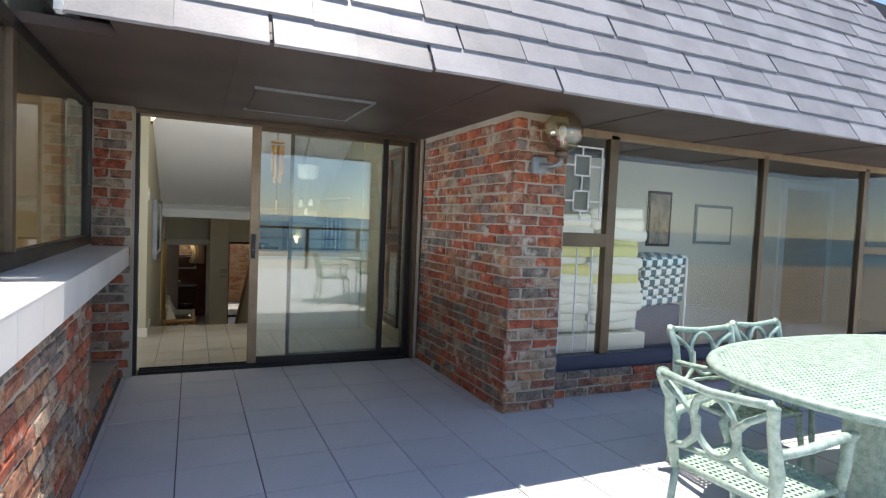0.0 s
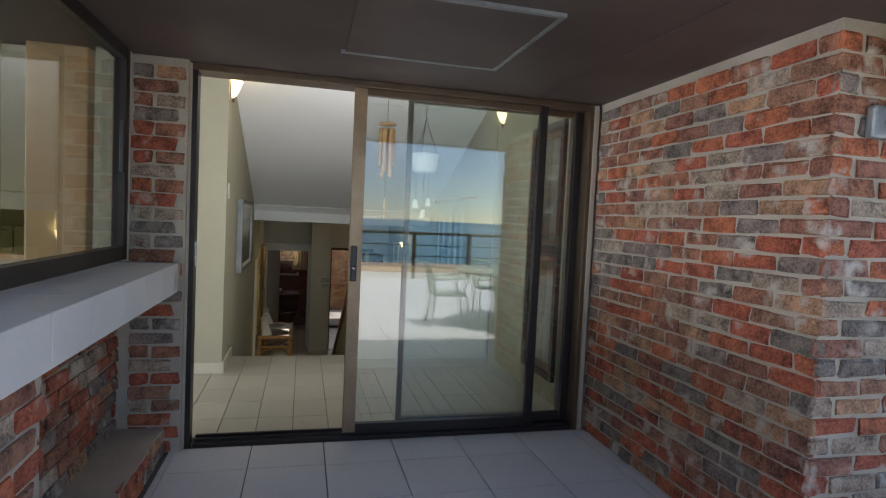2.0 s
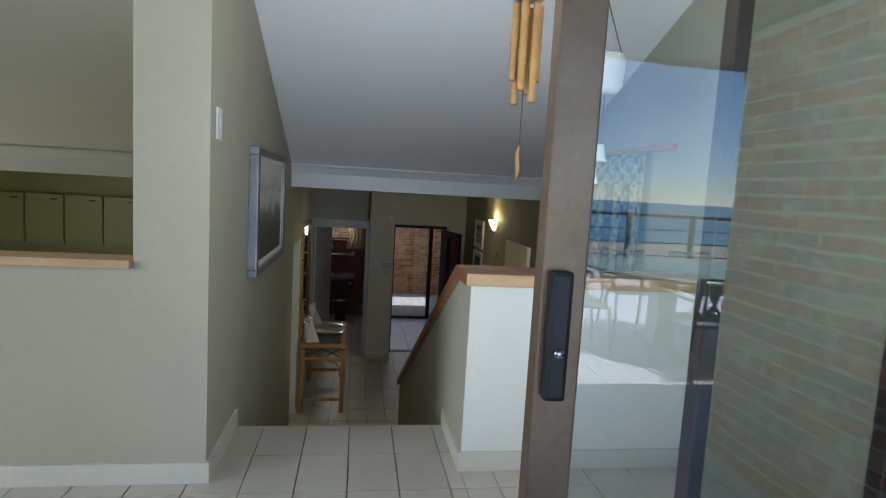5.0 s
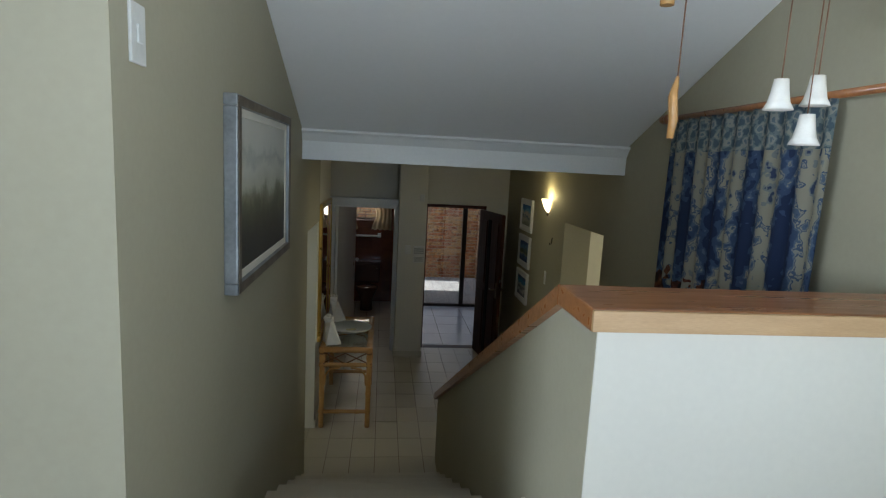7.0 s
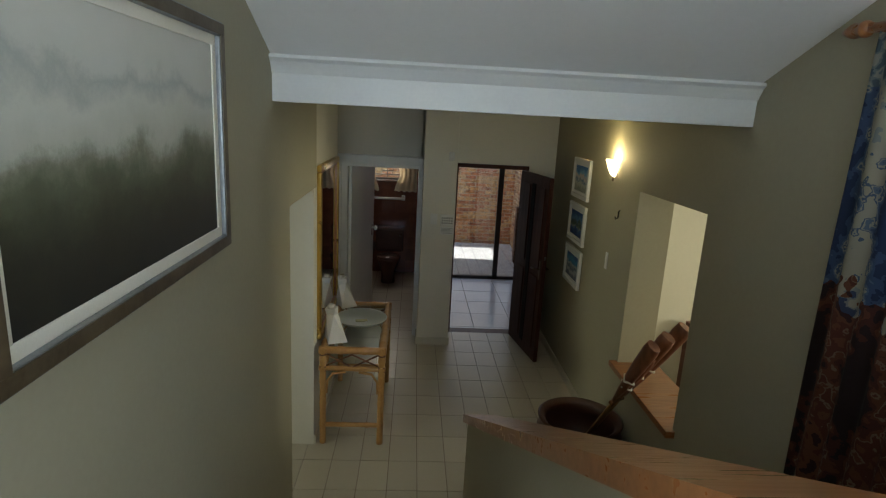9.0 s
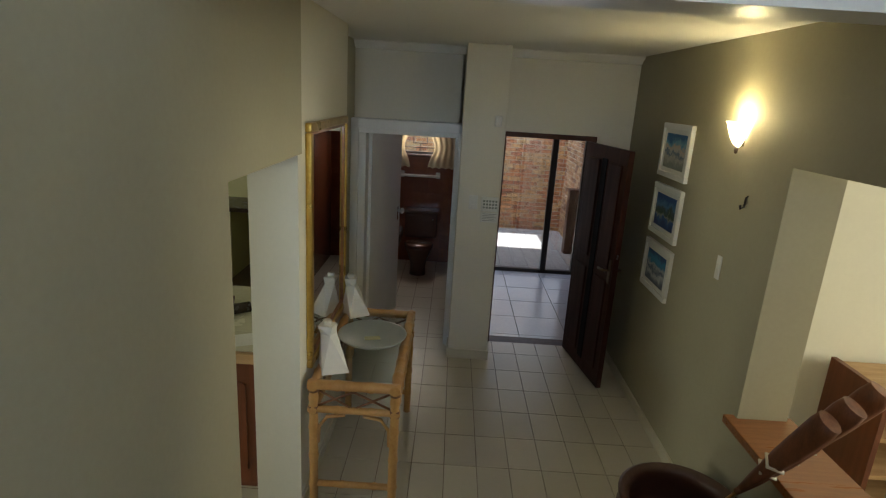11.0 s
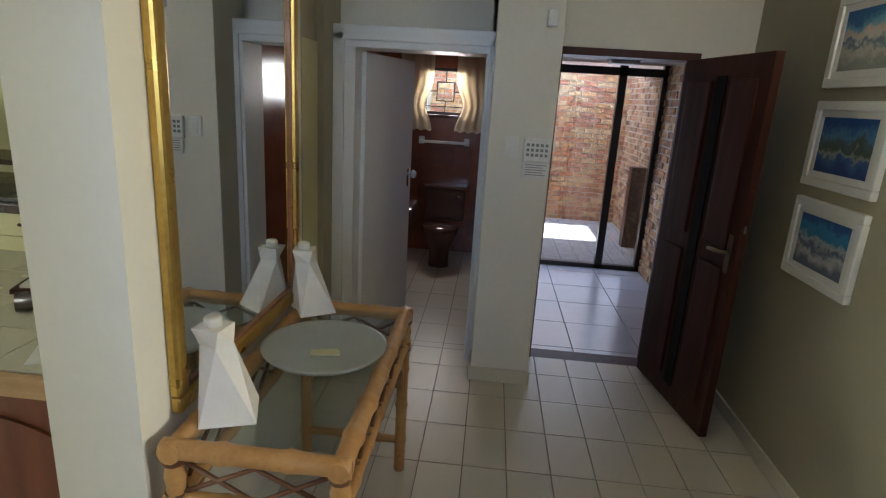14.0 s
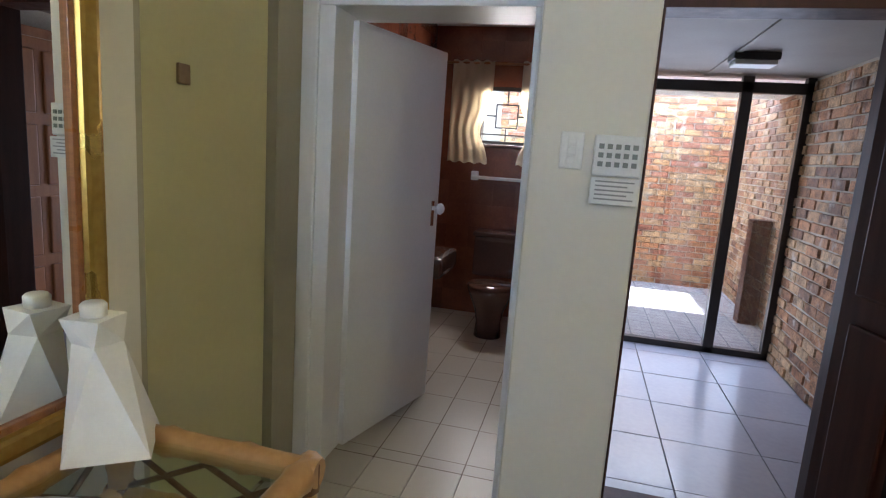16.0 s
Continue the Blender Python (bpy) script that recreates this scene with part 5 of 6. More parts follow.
setting("trim_porch_ceiling", boxes((1.50, 1.53, 13.12, 15.48, 0.79, 0.80)), M_PORCHCEIL, "ceiling joint strip", "trim")
od = thing("side_entrance_door", "orange meranti panelled door in the porch wall", "door", at=(2.25, 13.68, PF))
part("frame", boxes((-0.03, 0.05, -0.50, -0.43, 0, 2.08), (-0.03, 0.05, 0.43, 0.50, 0, 2.08), (-0.03, 0.05, -0.43, 0.43, 2.02, 2.08), bevel=0.004), M_ORANGEWOOD, od)
part("leaf", boxes((0.0, 0.05, -0.43, 0.43, 0.01, 2.02)), M_ORANGEWOOD, od)
for k in range(4):
    for s in (-0.40, 0.03):
        part("panel", boxes((-0.014, 0.0, s, s + 0.37, 0.12 + 0.475 * k, 0.12 + 0.475 * k + 0.40), bevel=0.012), M_ORANGEWOOD, od)
part("handle", tube([(0.0, 0.37, 1.0), (-0.05, 0.37, 1.0), (-0.05, 0.27, 0.995)], 0.010, 8), M_BRONZE, od)


def brick_joined(parent, at, along, out, width, height, material, seed, unit=0.224, pitch=0.078, hole=None):
    r = random.Random(seed)
    along, out = Vector(along), Vector(out)
    bm = bmesh.new()
    for row in range(int(height / pitch)):
        u = -unit * 0.5 * (row % 2)
        while u < width:
            a, b = max(u, 0), min(u + unit, width)
            if b - a > 0.05 and not (hole and hole(0.5 * (a + b), (row + 0.5) * pitch)):
                d = r.uniform(0.004, 0.02)
                c = [Vector(at) + along * (p + r.uniform(-0.004, 0.004)) + Vector((0, 0, row * pitch + q + r.uniform(-0.004, 0.004))) for p, q in ((a + 0.006, 0.006), (b - 0.006, 0.006), (b - 0.006, pitch - 0.006), (a + 0.006, pitch - 0.006))]
                lo = [bm.verts.new(p) for p in c]
                ctr = sum(c, Vector()) / 4
                hi = [bm.verts.new(p + (ctr - p) * 0.06 + out * d) for p in c]
                bm.faces.new(hi)
                for k in range(4):
                    bm.faces.new((lo[k], lo[(k + 1) % 4], hi[(k + 1) % 4], hi[k]))
            u += unit
    return joined("bricks", bm, material, parent)


pw = thing("wall_porch_brick", "rough tan brick porch wall", "wall", kind="structure")
part("core", boxes((2.28, 2.45, 13.12, 13.18, PF, 0.8), (2.28, 2.45, 14.18, 15.55, PF, 0.8), (2.28, 2.45, 13.18, 14.18, PF + 2.08, 0.8), (2.30, 2.45, 13.18, 14.18, PF, PF + 2.08)), M_MORTAR, pw)
brick_joined(pw, (2.28, 14.19, PF), (0, 1, 0), (-1, 0, 0), 1.30, 2.2, M_BRICK_PORCH, 1)
yw = thing("wall_courtyard_back", "reddish courtyard brick wall, coloured as if lit by bounced sun", "wall", kind="structure")
part("core", boxes((-1.0, 2.75, 18.45, 18.65, PF - 0.06, 1.5)), M_MORTAR, yw)
brick_joined(yw, (-0.5, 18.45, PF - 0.06), (1, 0, 0), (0, -1, 0), 3.1, 2.9, M_BRICK_YARD, 2)
ys = thing("wall_courtyard_side", "tan courtyard side wall of brick", "wall", kind="structure")
part("core", boxes((2.58, 2.75, 15.62, 18.45, PF - 0.06, 1.5)), M_MORTAR, ys)
brick_joined(ys, (2.58, 15.62, PF - 0.06), (0, 1, 0), (-1, 0, 0), 2.83, 2.9, M_BRICK_PORCH, 3)
setting("wall_courtyard_left", boxes((-1.2, -1.0, 15.76, 18.65, PF - 0.06, 1.5)), M_WALLW, "pale courtyard side wall", "wall")
post = thing("wall_stub", "dark brown timber post beside the courtyard wall", "post", at=(2.46, 16.9, PF - 0.06))
part("timber", boxes((-0.09, 0.09, -0.09, 0.09, 0, 1.08), bevel=0.01), M_DARKWOOD, post)
drybush = thing("dried_plant", "small dried brown plant tuft on the porch floor", "plant", at=(0.95, 14.55, PF))
r = random.Random(3)
tuft = bmesh.new()
for k in range(22):
    a, e, l = r.uniform(0, math.tau), r.uniform(0.2, 1.2), r.uniform(0.10, 0.2)
    tube([(0, 0, 0.0), (0.5 * l * math.cos(a) * math.cos(e), 0.5 * l * math.sin(a) * math.cos(e), 0.55 * l * math.sin(e) + 0.01), (l * math.cos(a) * math.cos(e), l * math.sin(a) * math.cos(e), l * math.sin(e) * 0.9)], 0.006, 5, bm=tuft, radii=[0.007, 0.005, 0.001])
part("leaves", tuft, M_PINE, drybush)

# ---- keypad, switches, sensor, hook, sconces ----
kp = thing("alarm_keypad", "white alarm keypad with a paper list on the pillar", "keypad", at=(0.775, 12.56, 0.095))
part("case", boxes((-0.065, 0.085, -0.025, 0.0, -0.06, 0.07), bevel=0.006), M_WHITEPL, kp)
keys = bmesh.new()
for i in range(5):
    for j in range(3):
        box(keys, -0.05 + 0.026 * i, -0.034 + 0.026 * i, -0.029, -0.025, -0.03 + 0.028 * j, -0.014 + 0.028 * j)
part("keys", keys, mat("grey_key", (0.2, 0.22, 0.2), None, 0.6, bump=0), kp)
part("lid", boxes((-0.065, 0.085, -0.035, -0.025, -0.15, -0.065), bevel=0.003), M_WHITEPL, kp)
lines = bmesh.new()
for j in range(5):
    box(lines, -0.05, 0.07 - 0.02 * (j % 2), -0.0365, -0.035, -0.135 + 0.014 * j, -0.130 + 0.014 * j)
part("print", lines, mat("grey_print", (0.3, 0.3, 0.3), None, 0.8, bump=0), kp)


def switch_plate(at, axis, label, w=0.075, h=0.12):
    s = thing("light_switch", label, "switch", at=at)
    if axis == "y":
        part("plate", boxes((-w / 2, w / 2, -0.008, 0, -h / 2, h / 2), bevel=0.003), M_WHITEPL, s)
        for k in range(3):
            part("rocker", boxes((-0.014, 0.014, -0.013, -0.008, -0.045 + 0.032 * k, -0.02 + 0.032 * k), bevel=0.002), M_WHITEPL, s)
    else:
        d = 0.008 if axis == "x" else -0.008
        part("plate", boxes((min(0, d), max(0, d), -w / 2, w / 2, -h / 2, h / 2), bevel=0.003), M_WHITEPL, s)
        part("rocker", boxes((min(d, 1.6 * d), max(d, 1.6 * d), -0.012, 0.012, -0.02, 0.02), bevel=0.002), M_WHITEPL, s)


switch_plate((0.64, 12.56, 0.11), "y", "white three-rocker switch plate on the pillar")
switch_plate((2.035, 10.96, 0.11), "-x", "white light switch plate on the hall wall", 0.05, 0.14)
switch_plate((-0.27, 6.62, 1.50), "x", "white light switch plate on the stair wall", 0.075, 0.13)
sen = thing("motion_detector", "small white detector box on the pillar", "sensor", at=(0.80, 12.56, 0.80))
part("case", boxes((-0.03, 0.03, -0.035, 0, -0.045, 0.045), bevel=0.01), M_WHITEPL, sen)
hk = thing("wall_hook", "small dark hook on the hall wall", "hook", at=(2.035, 10.80, 0.53))
part("hook", tube([(0, 0, 0.03), (-0.01, 0, 0.02), (-0.012, 0, -0.03), (-0.03, 0, -0.04), (-0.035, 0, -0.02)], 0.006, 6), M_DARKFRAME, hk)


def sconce(at, out, watts):
    s = thing("wall_sconce", "lit shell-shaped glass wall sconce", "lamp", at=at, group="wall sconces")
    bm = bmesh.new()
    rings = []
    for j in range(9):
        v = j / 8
        rr = 0.085 * math.sqrt(v) * (1.0 if v < 0.9 else 1.04)
        rings.append([bm.verts.new((out * (0.01 + 0.95 * rr * math.sin(math.pi * i / 14)), -rr * math.cos(math.pi * i / 14), -0.10 + 0.14 * v)) for i in range(15)])
    for A, B in zip(rings, rings[1:]):
        for i in range(14):
            bm.faces.new((A[i], A[i + 1], B[i + 1], B[i])).smooth = True
    bmesh.ops.solidify(bm, geom=bm.faces[:], thickness=0.004)
    part("shade", bm, M_LAMPON, s, "glowing warm white glass shade")
    part("backplate", boxes((min(0, out * 0.012), max(0, out * 0.012), -0.04, 0.04, -0.09, 0.03), bevel=0.004), M_BRONZE, s)
    part("finial", lathe([(0.0, -0.135), (0.008, -0.13), (0.012, -0.115), (0.008, -0.10), (0.0, -0.10)], 12, at=(out * 0.02, 0, 0)), M_BRONZE, s)
    lp = new("sconce_bulb", bpy.data.lights.new("sconce_bulb", "POINT"))
    lp.data.energy, lp.data.color, lp.data.shadow_soft_size = watts, (1.0, 0.78, 0.35), 0.03
    lp.matrix_world = pose(at[0] + out * 0.085, at[1], at[2] + 0.06)


sconce((2.035, 10.99, 0.90), -1, 1.7)
sconce((2.05, 6.40, 2.32), -1, 0.6)
sconce((-0.27, 6.60, 2.36), 1, 0.6)

# ---- curtain on the stair side wall ----
def cloth_mat():
    """Printed cloth: cream ogee medallions on blue, a banded heading, rust below."""
    m = bpy.data.materials.new("ikat_curtain_cloth")
    m.use_nodes = True
    nt = m.node_tree
    N, L = nt.nodes, nt.links

    def op(kind, a, b=None, c=None):
        n = N.new("ShaderNodeMath")
        n.operation = kind
        for i, v in enumerate((a, b, c)):
            if v is None:
                continue
            if isinstance(v, (int, float)):
                n.inputs[i].default_value = v
            else:
                L.new(v, n.inputs[i])
        return n.outputs[0]

    def noise(scale, detail):
        n = N.new("ShaderNodeTexNoise")
        n.inputs["Scale"].default_value, n.inputs["Detail"].default_value = scale, detail
        L.new(flat.outputs[0], n.inputs[0])
        return n.outputs[0]

    tc = N.new("ShaderNodeTexCoord")
    flat = N.new("ShaderNodeMapping")
    flat.inputs["Scale"].default_value = (1.0, 0.0, 1.0)
    L.new(tc.outputs["Object"], flat.inputs[0])
    sep = N.new("ShaderNodeSeparateXYZ")
    L.new(flat.outputs[0], sep.inputs[0])
    x, z = sep.outputs[0], sep.outputs[2]
    coarse, fine = noise(9, 2), noise(34, 2)
    sx = op("SINE", op("MULTIPLY", x, math.tau / 0.26))
    sz = op("SINE", op("MULTIPLY_ADD", z, math.tau / 0.62, 1.2))
    small = op("MULTIPLY", op("SINE", op("MULTIPLY", x, math.tau / 0.065)), op("SINE", op("MULTIPLY", z, math.tau / 0.10)))
    v = op("ADD", op("ADD", sx, op("MULTIPLY", sz, 0.55)), op("MULTIPLY_ADD", coarse, 3.2, -1.6))
    v = op("ADD", v, op("ADD", op("MULTIPLY", small, 0.42), op("MULTIPLY_ADD", fine, 2.0, -1.0)))
    v = op("MULTIPLY_ADD", v, 0.2, 0.5)
    blue = ramp_node(nt, [(0.0, (0.03, 0.05, 0.12)), (0.36, (0.07, 0.115, 0.22)), (0.47, (0.14, 0.20, 0.30)), (0.53, (0.42, 0.42, 0.36)), (0.56, (0.10, 0.15, 0.25)), (0.60, (0.47, 0.45, 0.35)), (0.80, (0.30, 0.33, 0.33)), (0.86, (0.06, 0.09, 0.18))])
    rust = ramp_node(nt, [(0.0, (0.03, 0.016, 0.016)), (0.40, (0.09, 0.03, 0.02)), (0.50, (0.16, 0.055, 0.03)), (0.58, (0.26, 0.17, 0.11)), (0.62, (0.13, 0.04, 0.025)), (0.72, (0.19, 0.075, 0.04)), (0.85, (0.05, 0.02, 0.02))])
    band = ramp_node(nt, [(0.0, (0.11, 0.16, 0.20)), (0.42, (0.24, 0.30, 0.30)), (0.54, (0.42, 0.43, 0.38)), (0.70, (0.18, 0.24, 0.28))])
    for r in (blue, rust, band):
        r.color_ramp.interpolation = "CONSTANT"
    L.new(v, blue.inputs[0])
    L.new(v, rust.inputs[0])
    L.new(op("MULTIPLY_ADD", small, 0.25, fine), band.inputs[0])

    def blend(fac, a, b):
        mx = N.new("ShaderNodeMix")
        mx.data_type = "RGBA"
        L.new(fac, mx.inputs[0])
        L.new(a, mx.inputs[6])
        L.new(b, mx.inputs[7])
        return mx.outputs[2]

    low = op("LESS_THAN", op("MULTIPLY_ADD", coarse, 0.4, z), 0.86)
    high = op("GREATER_THAN", z, 1.385)
    col = blend(high, blend(low, blue.outputs[0], rust.outputs[0]), band.outputs[0])
    L.new(col, N["Principled BSDF"].inputs[0])
    N["Principled BSDF"].inputs["Roughness"].default_value = 0.9
    return m


cur = thing("patterned_curtain", "blue, white and rust ikat curtain on a wooden pole", "curtain", at=(1.97, 7.25, 0), turn=90)
part("cloth", curtain_mesh(0.0, 1.22, -0.15, 1.57, 11, 0.016, nx=140, nz=30), cloth_mat(), cur)
pole = thing("curtain_pole", "turned brown wooden curtain pole with finials", "curtain pole")
part("pole", tube([(1.97, 6.95, 1.585), (1.97, 8.52, 1.585)], 0.016, 12), M_CAP, pole)
fin = lathe([(0.0, -0.02), (0.017, -0.02), (0.03, 0.0), (0.03, 0.012), (0.018, 0.03), (0.028, 0.055), (0.02, 0.085), (0.008, 0.11), (0.0, 0.115)], 16)
part("finial", fin, M_CAP, pole).matrix_basis = pose(1.97, 8.53, 1.585, -90, 0, 0)
part("bracket", boxes((1.955, 2.035, 8.49, 8.51, 1.57, 1.60)), M_CAP, pole)

# ---- hanging chimes ----
ch = thing("bamboo_wind_chime", "bamboo wind chime hanging from the sloping ceiling", "wind chime", at=(1.05, 6.72, 0))
for k in range(6):
    a = k * math.tau / 6
    l = 0.34 + 0.05 * (k % 3)
    x, y = 0.055 * math.cos(a), 0.055 * math.sin(a)
    part("tube", cane([(x, y, 2.14 - l), (x, y, 2.14)], 0.019), M_BAMBOO, ch)
part("disc", lathe([(0.0, 2.17), (0.075, 2.17), (0.08, 2.18), (0.075, 2.19), (0.0, 2.19)], 20), M_BAMBOO, ch)
part("cord", tube([(0, 0, 1.48), (0, 0, slope(6.72))], 0.002, 5), M_BINDING, ch)
part("clapper", tube([(0, 0, 1.51), (-0.008, 0, 1.46), (0.0, 0, 1.40), (-0.004, 0, 1.35)], 0.014, 8, radii=[0.006, 0.016, 0.016, 0.012], flat=0.7), M_BAMBOO, ch)
mob = thing("shell_wind_chime", "white ceramic hanging pot with bell chimes", "wind chime", at=(1.40, 6.70, 0))
part("pot", lathe([(0.0, 1.77), (0.09, 1.77), (0.115, 1.80), (0.12, 1.86), (0.125, 1.90), (0.13, 1.93), (0.12, 1.94), (0.11, 1.88), (0.0, 1.80)], 28), M_CERAMIC, mob)
for k in range(3):
    a = k * math.tau / 3
    part("cord", tube([(0.12 * math.cos(a), 0.12 * math.sin(a), 1.93), (0, 0, 2.25)], 0.003, 5), M_BINDING, mob)
part("hanger", tube([(0, 0, 2.25), (0, 0, slope(6.7))], 0.003, 5), M_BINDING, mob)
for x, y, z in ((-0.07, 0, 1.46), (0.05, 0.02, 1.48), (-0.005, -0.03, 1.37)):
    b = part("bell", lathe([(0.0, 0.06), (0.018, 0.06), (0.022, 0.03), (0.028, 0.0), (0.038, -0.02), (0.034, -0.02), (0.02, 0.0), (0.0, 0.05)], 16, at=(x, y, z)), M_CERAMIC, mob)
    part("cord", tube([(x, y, z + 0.06), (x, y, 1.78)], 0.002, 4), M_BINDING, b)

# ---- clay pot with cane rack ----
pot = thing("clay_pot", "wide dark brown glazed clay pot on the hall floor", "pot", at=(1.70, 10.20, L0))
part("body", lathe([(0.0, 0.0), (0.19, 0.0), (0.28, 0.10), (0.32, 0.24), (0.31, 0.36), (0.27, 0.42), (0.29, 0.45), (0.31, 0.46), (0.29, 0.47), (0.25, 0.43), (0.28, 0.35), (0.27, 0.2), (0.0, 0.05)], 36), M_POT, pot)
fan = thing("dried_pod_bundle", "red-brown dried palm pods tied to canes, leaning in the pot", "dried stems", at=(1.78, 10.20, -1.04))
E_ = Vector((0.30, -0.48, 1.04)).normalized()
S_ = E_.cross(Vector((0, 0, 1))).normalized()
for k, l in ((-1.0, 1.16), (0.1, 1.10), (1.1, 1.04), (0.6, 0.92)):
    d = E_ + S_ * (0.10 * k)
    pod = part("pod", tube([d * 0.40 * l, d * 0.55 * l, d * 0.78 * l, d * 0.95 * l, d * l], 0.04, 12, radii=[0.012, 0.030, 0.050, 0.056, 0.050], flat=0.7), M_POD, fan, "split red-brown pod")
    part("tie", tube([d * 0.66 * l - S_ * 0.055, d * 0.66 * l + E_.cross(S_) * 0.045, d * 0.66 * l + S_ * 0.055, d * 0.66 * l - E_.cross(S_) * 0.045], 0.008, 6, closed=True), M_WHITECL, pod, "pale string tie")
for k in range(-3, 4):
    part("cane", tube([S_ * (0.010 * k), (E_ + S_ * (0.032 * k)) * 0.45, (E_ + S_ * (0.040 * k)) * 0.70], 0.008, 7), M_BAMBOO, fan)
part("binding", tube([E_ * 0.42 - S_ * 0.07, E_ * 0.42 + S_ * 0.07], 0.014, 7), M_BINDING, fan)

# ---- kitchen ----
def pull(parent, x, y, z):
    return part("handle", tube([(x - 0.05, y, z), (x - 0.04, y - 0.02, z), (x + 0.04, y - 0.02, z), (x + 0.05, y, z)], 0.009, 7), M_DARKWOOD, parent, "dark wooden pull")


def cabinet(x, y, w, d, h, z, label, m, group, drawers=1, doors=1):
    c = thing("kitchen_cabinet", label, "cabinet", at=(x, y, z), group=group)
    part("body", boxes((0, w, 0.02, d, 0.0, h)), m, c)
    dh = 0.16 if drawers else 0.0
    if drawers:
        f = part("drawer", boxes((0.004, w - 0.004, 0.0, 0.02, h - dh, h - 0.006), bevel=0.003), m, c)
        pull(f, w / 2, 0.0, h - dh / 2)
    if doors:
        f = part("door", boxes((0.004, w - 0.004, 0.0, 0.02, 0.09, h - dh - 0.006), bevel=0.003), m, c)
        pull(f, w * 0.75, 0.0, h - dh - 0.08)
    return c


KZ = -0.455
for k in range(3):
    c = thing("kitchen_cabinet", "dark brown wooden counter cabinet with arched panel", "cabinet", at=(-1.21 - 0.65 * k, 10.64, L0), group="breakfast counter cabinets")
    part("body", boxes((0, 0.645, 0.02, 0.98, 0.0, 0.87)), M_MEDWOOD, c)
    dr = part("door", boxes((0.01, 0.635, 0.0, 0.02, 0.04, 0.86), bevel=0.003), M_MEDWOOD, c)
    arch = [(0.09, 0.14)] + [(0.555, 0.14)] + [(0.555 - 0.465 * i / 14, 0.70 + 0.06 * math.sin(math.pi * i / 14)) for i in range(15)]
    part("panel", prism(arch, "y", -0.012, 0.0), M_MEDWOOD, dr, "raised arched panel")
ctop = thing("counter_top", "cream tiled breakfast counter with wooden edge", "worktop")
part("slab", boxes((-3.2, -0.557, 10.62, 11.68, KZ - 0.04, KZ - 0.008)), M_GROUT, ctop)
part("edge", boxes((-3.2, -0.557, 10.59, 10.62, KZ - 0.06, KZ + 0.002), bevel=0.004), M_PINE, ctop, "wooden edge strip")
ktile = bmesh.new()
box(ktile, -0.148, 0.148, -0.148, 0.148, -0.008, 0.0, bevel=0.001)
KT = mesh_of("tile", ktile, M_CTILE)
for i in range(8):
    for j in range(4):
        piece("tile", KT, ctop, pose(-0.71 - 0.3 * i, 10.76 + 0.256 * j, KZ + 0.0005) @ Matrix.Diagonal((1, 0.85, 1, 1)))
nt_ = thing("note_holder", "dark wooden note holder with white paper", "note holder", at=(-1.12, 11.28, KZ), turn=18)
part("base", boxes((-0.15, 0.15, -0.09, 0.09, 0, 0.02), bevel=0.004), M_DARKWOOD, nt_)
part("paper", boxes((-0.12, 0.12, -0.075, 0.075, 0.02, 0.032)), M_WHITEPL, nt_)
for x in (-0.03, -0.005):
    part("pin", tube([(x, -0.06, 0.02), (x, -0.06, 0.10)], 0.004, 6), M_CHROME, nt_)
roll_ = thing("dark_tube", "dark cardboard tube lying on the counter", "tube", at=(-0.95, 11.10, KZ + 0.036), turn=35)
part("tube", tube([(-0.16, 0, 0), (0.16, 0, 0)], 0.035, 18), M_COUNTER, roll_)
paper = thing("paper_sheet", "white sheet of paper lying on the counter", "paper", at=(-0.68, 10.78, KZ + 0.001), turn=25)
part("sheet", boxes((-0.12, 0.12, -0.08, 0.08, 0, 0.002)), M_WHITEPL, paper)
for k in range(3):
    cabinet(-2.75 - 0.62 * k, 12.62, 0.6, 1.0, 0.84, L0, "cream lacquered island cabinet with dark pull", M_CREAMCAB, "cream kitchen cabinets")
itop = thing("island_worktop", "dark edged worktop on the cream island", "worktop")
part("slab", boxes((-4.1, -2.12, 12.57, 13.68, -0.525, -0.465), bevel=0.006), M_COUNTER, itop)
hob = thing("hob", "black glass hob with raised edge", "hob", at=(-2.75, 12.85, -0.465))
part("plate", boxes((-0.45, 0.40, -0.22, 0.22, 0, 0.03), bevel=0.006), M_BLACK, hob)
for x in (-0.25, 0.15):
    part("ring", lathe([(0.0, 0.03), (0.12, 0.03), (0.12, 0.036), (0.0, 0.036)], 24, at=(x, 0, 0)), M_BLACK, hob)
tray = thing("wooden_board", "dark brown wooden board behind the hob", "board", at=(-2.5, 13.35, -0.465))
part("board", boxes((-0.4, 0.38, -0.25, 0.22, 0, 0.10), bevel=0.008), M_DARKWOOD, tray)
toast = thing("toaster", "chrome toaster standing on the wooden board", "toaster", at=(-2.33, 13.33, -0.365))
part("body", boxes((-0.13, 0.13, -0.09, 0.09, 0.01, 0.18), bevel=0.02), M_CHROME, toast)
part("slot", boxes((-0.10, 0.10, -0.03, 0.03, 0.178, 0.184)), M_BLACK, toast)
cable = thing("power_cable", "black power cable hanging down the island side", "cable")
part("cord", tube([(-2.10, 12.8, -0.47), (-2.09, 12.82, -0.7), (-2.08, 12.86, -0.95), (-2.09, 12.9, -1.1)], 0.006, 6), M_BLACK, cable)
part("cord", tube([(-2.10, 13.3, -0.55), (-2.09, 13.31, -0.8), (-2.09, 13.3, -1.05)], 0.006, 6), M_BLACK, cable)
sock = thing("wall_socket", "black round plug on the island side", "socket", at=(-2.11, 13.3, -0.62))
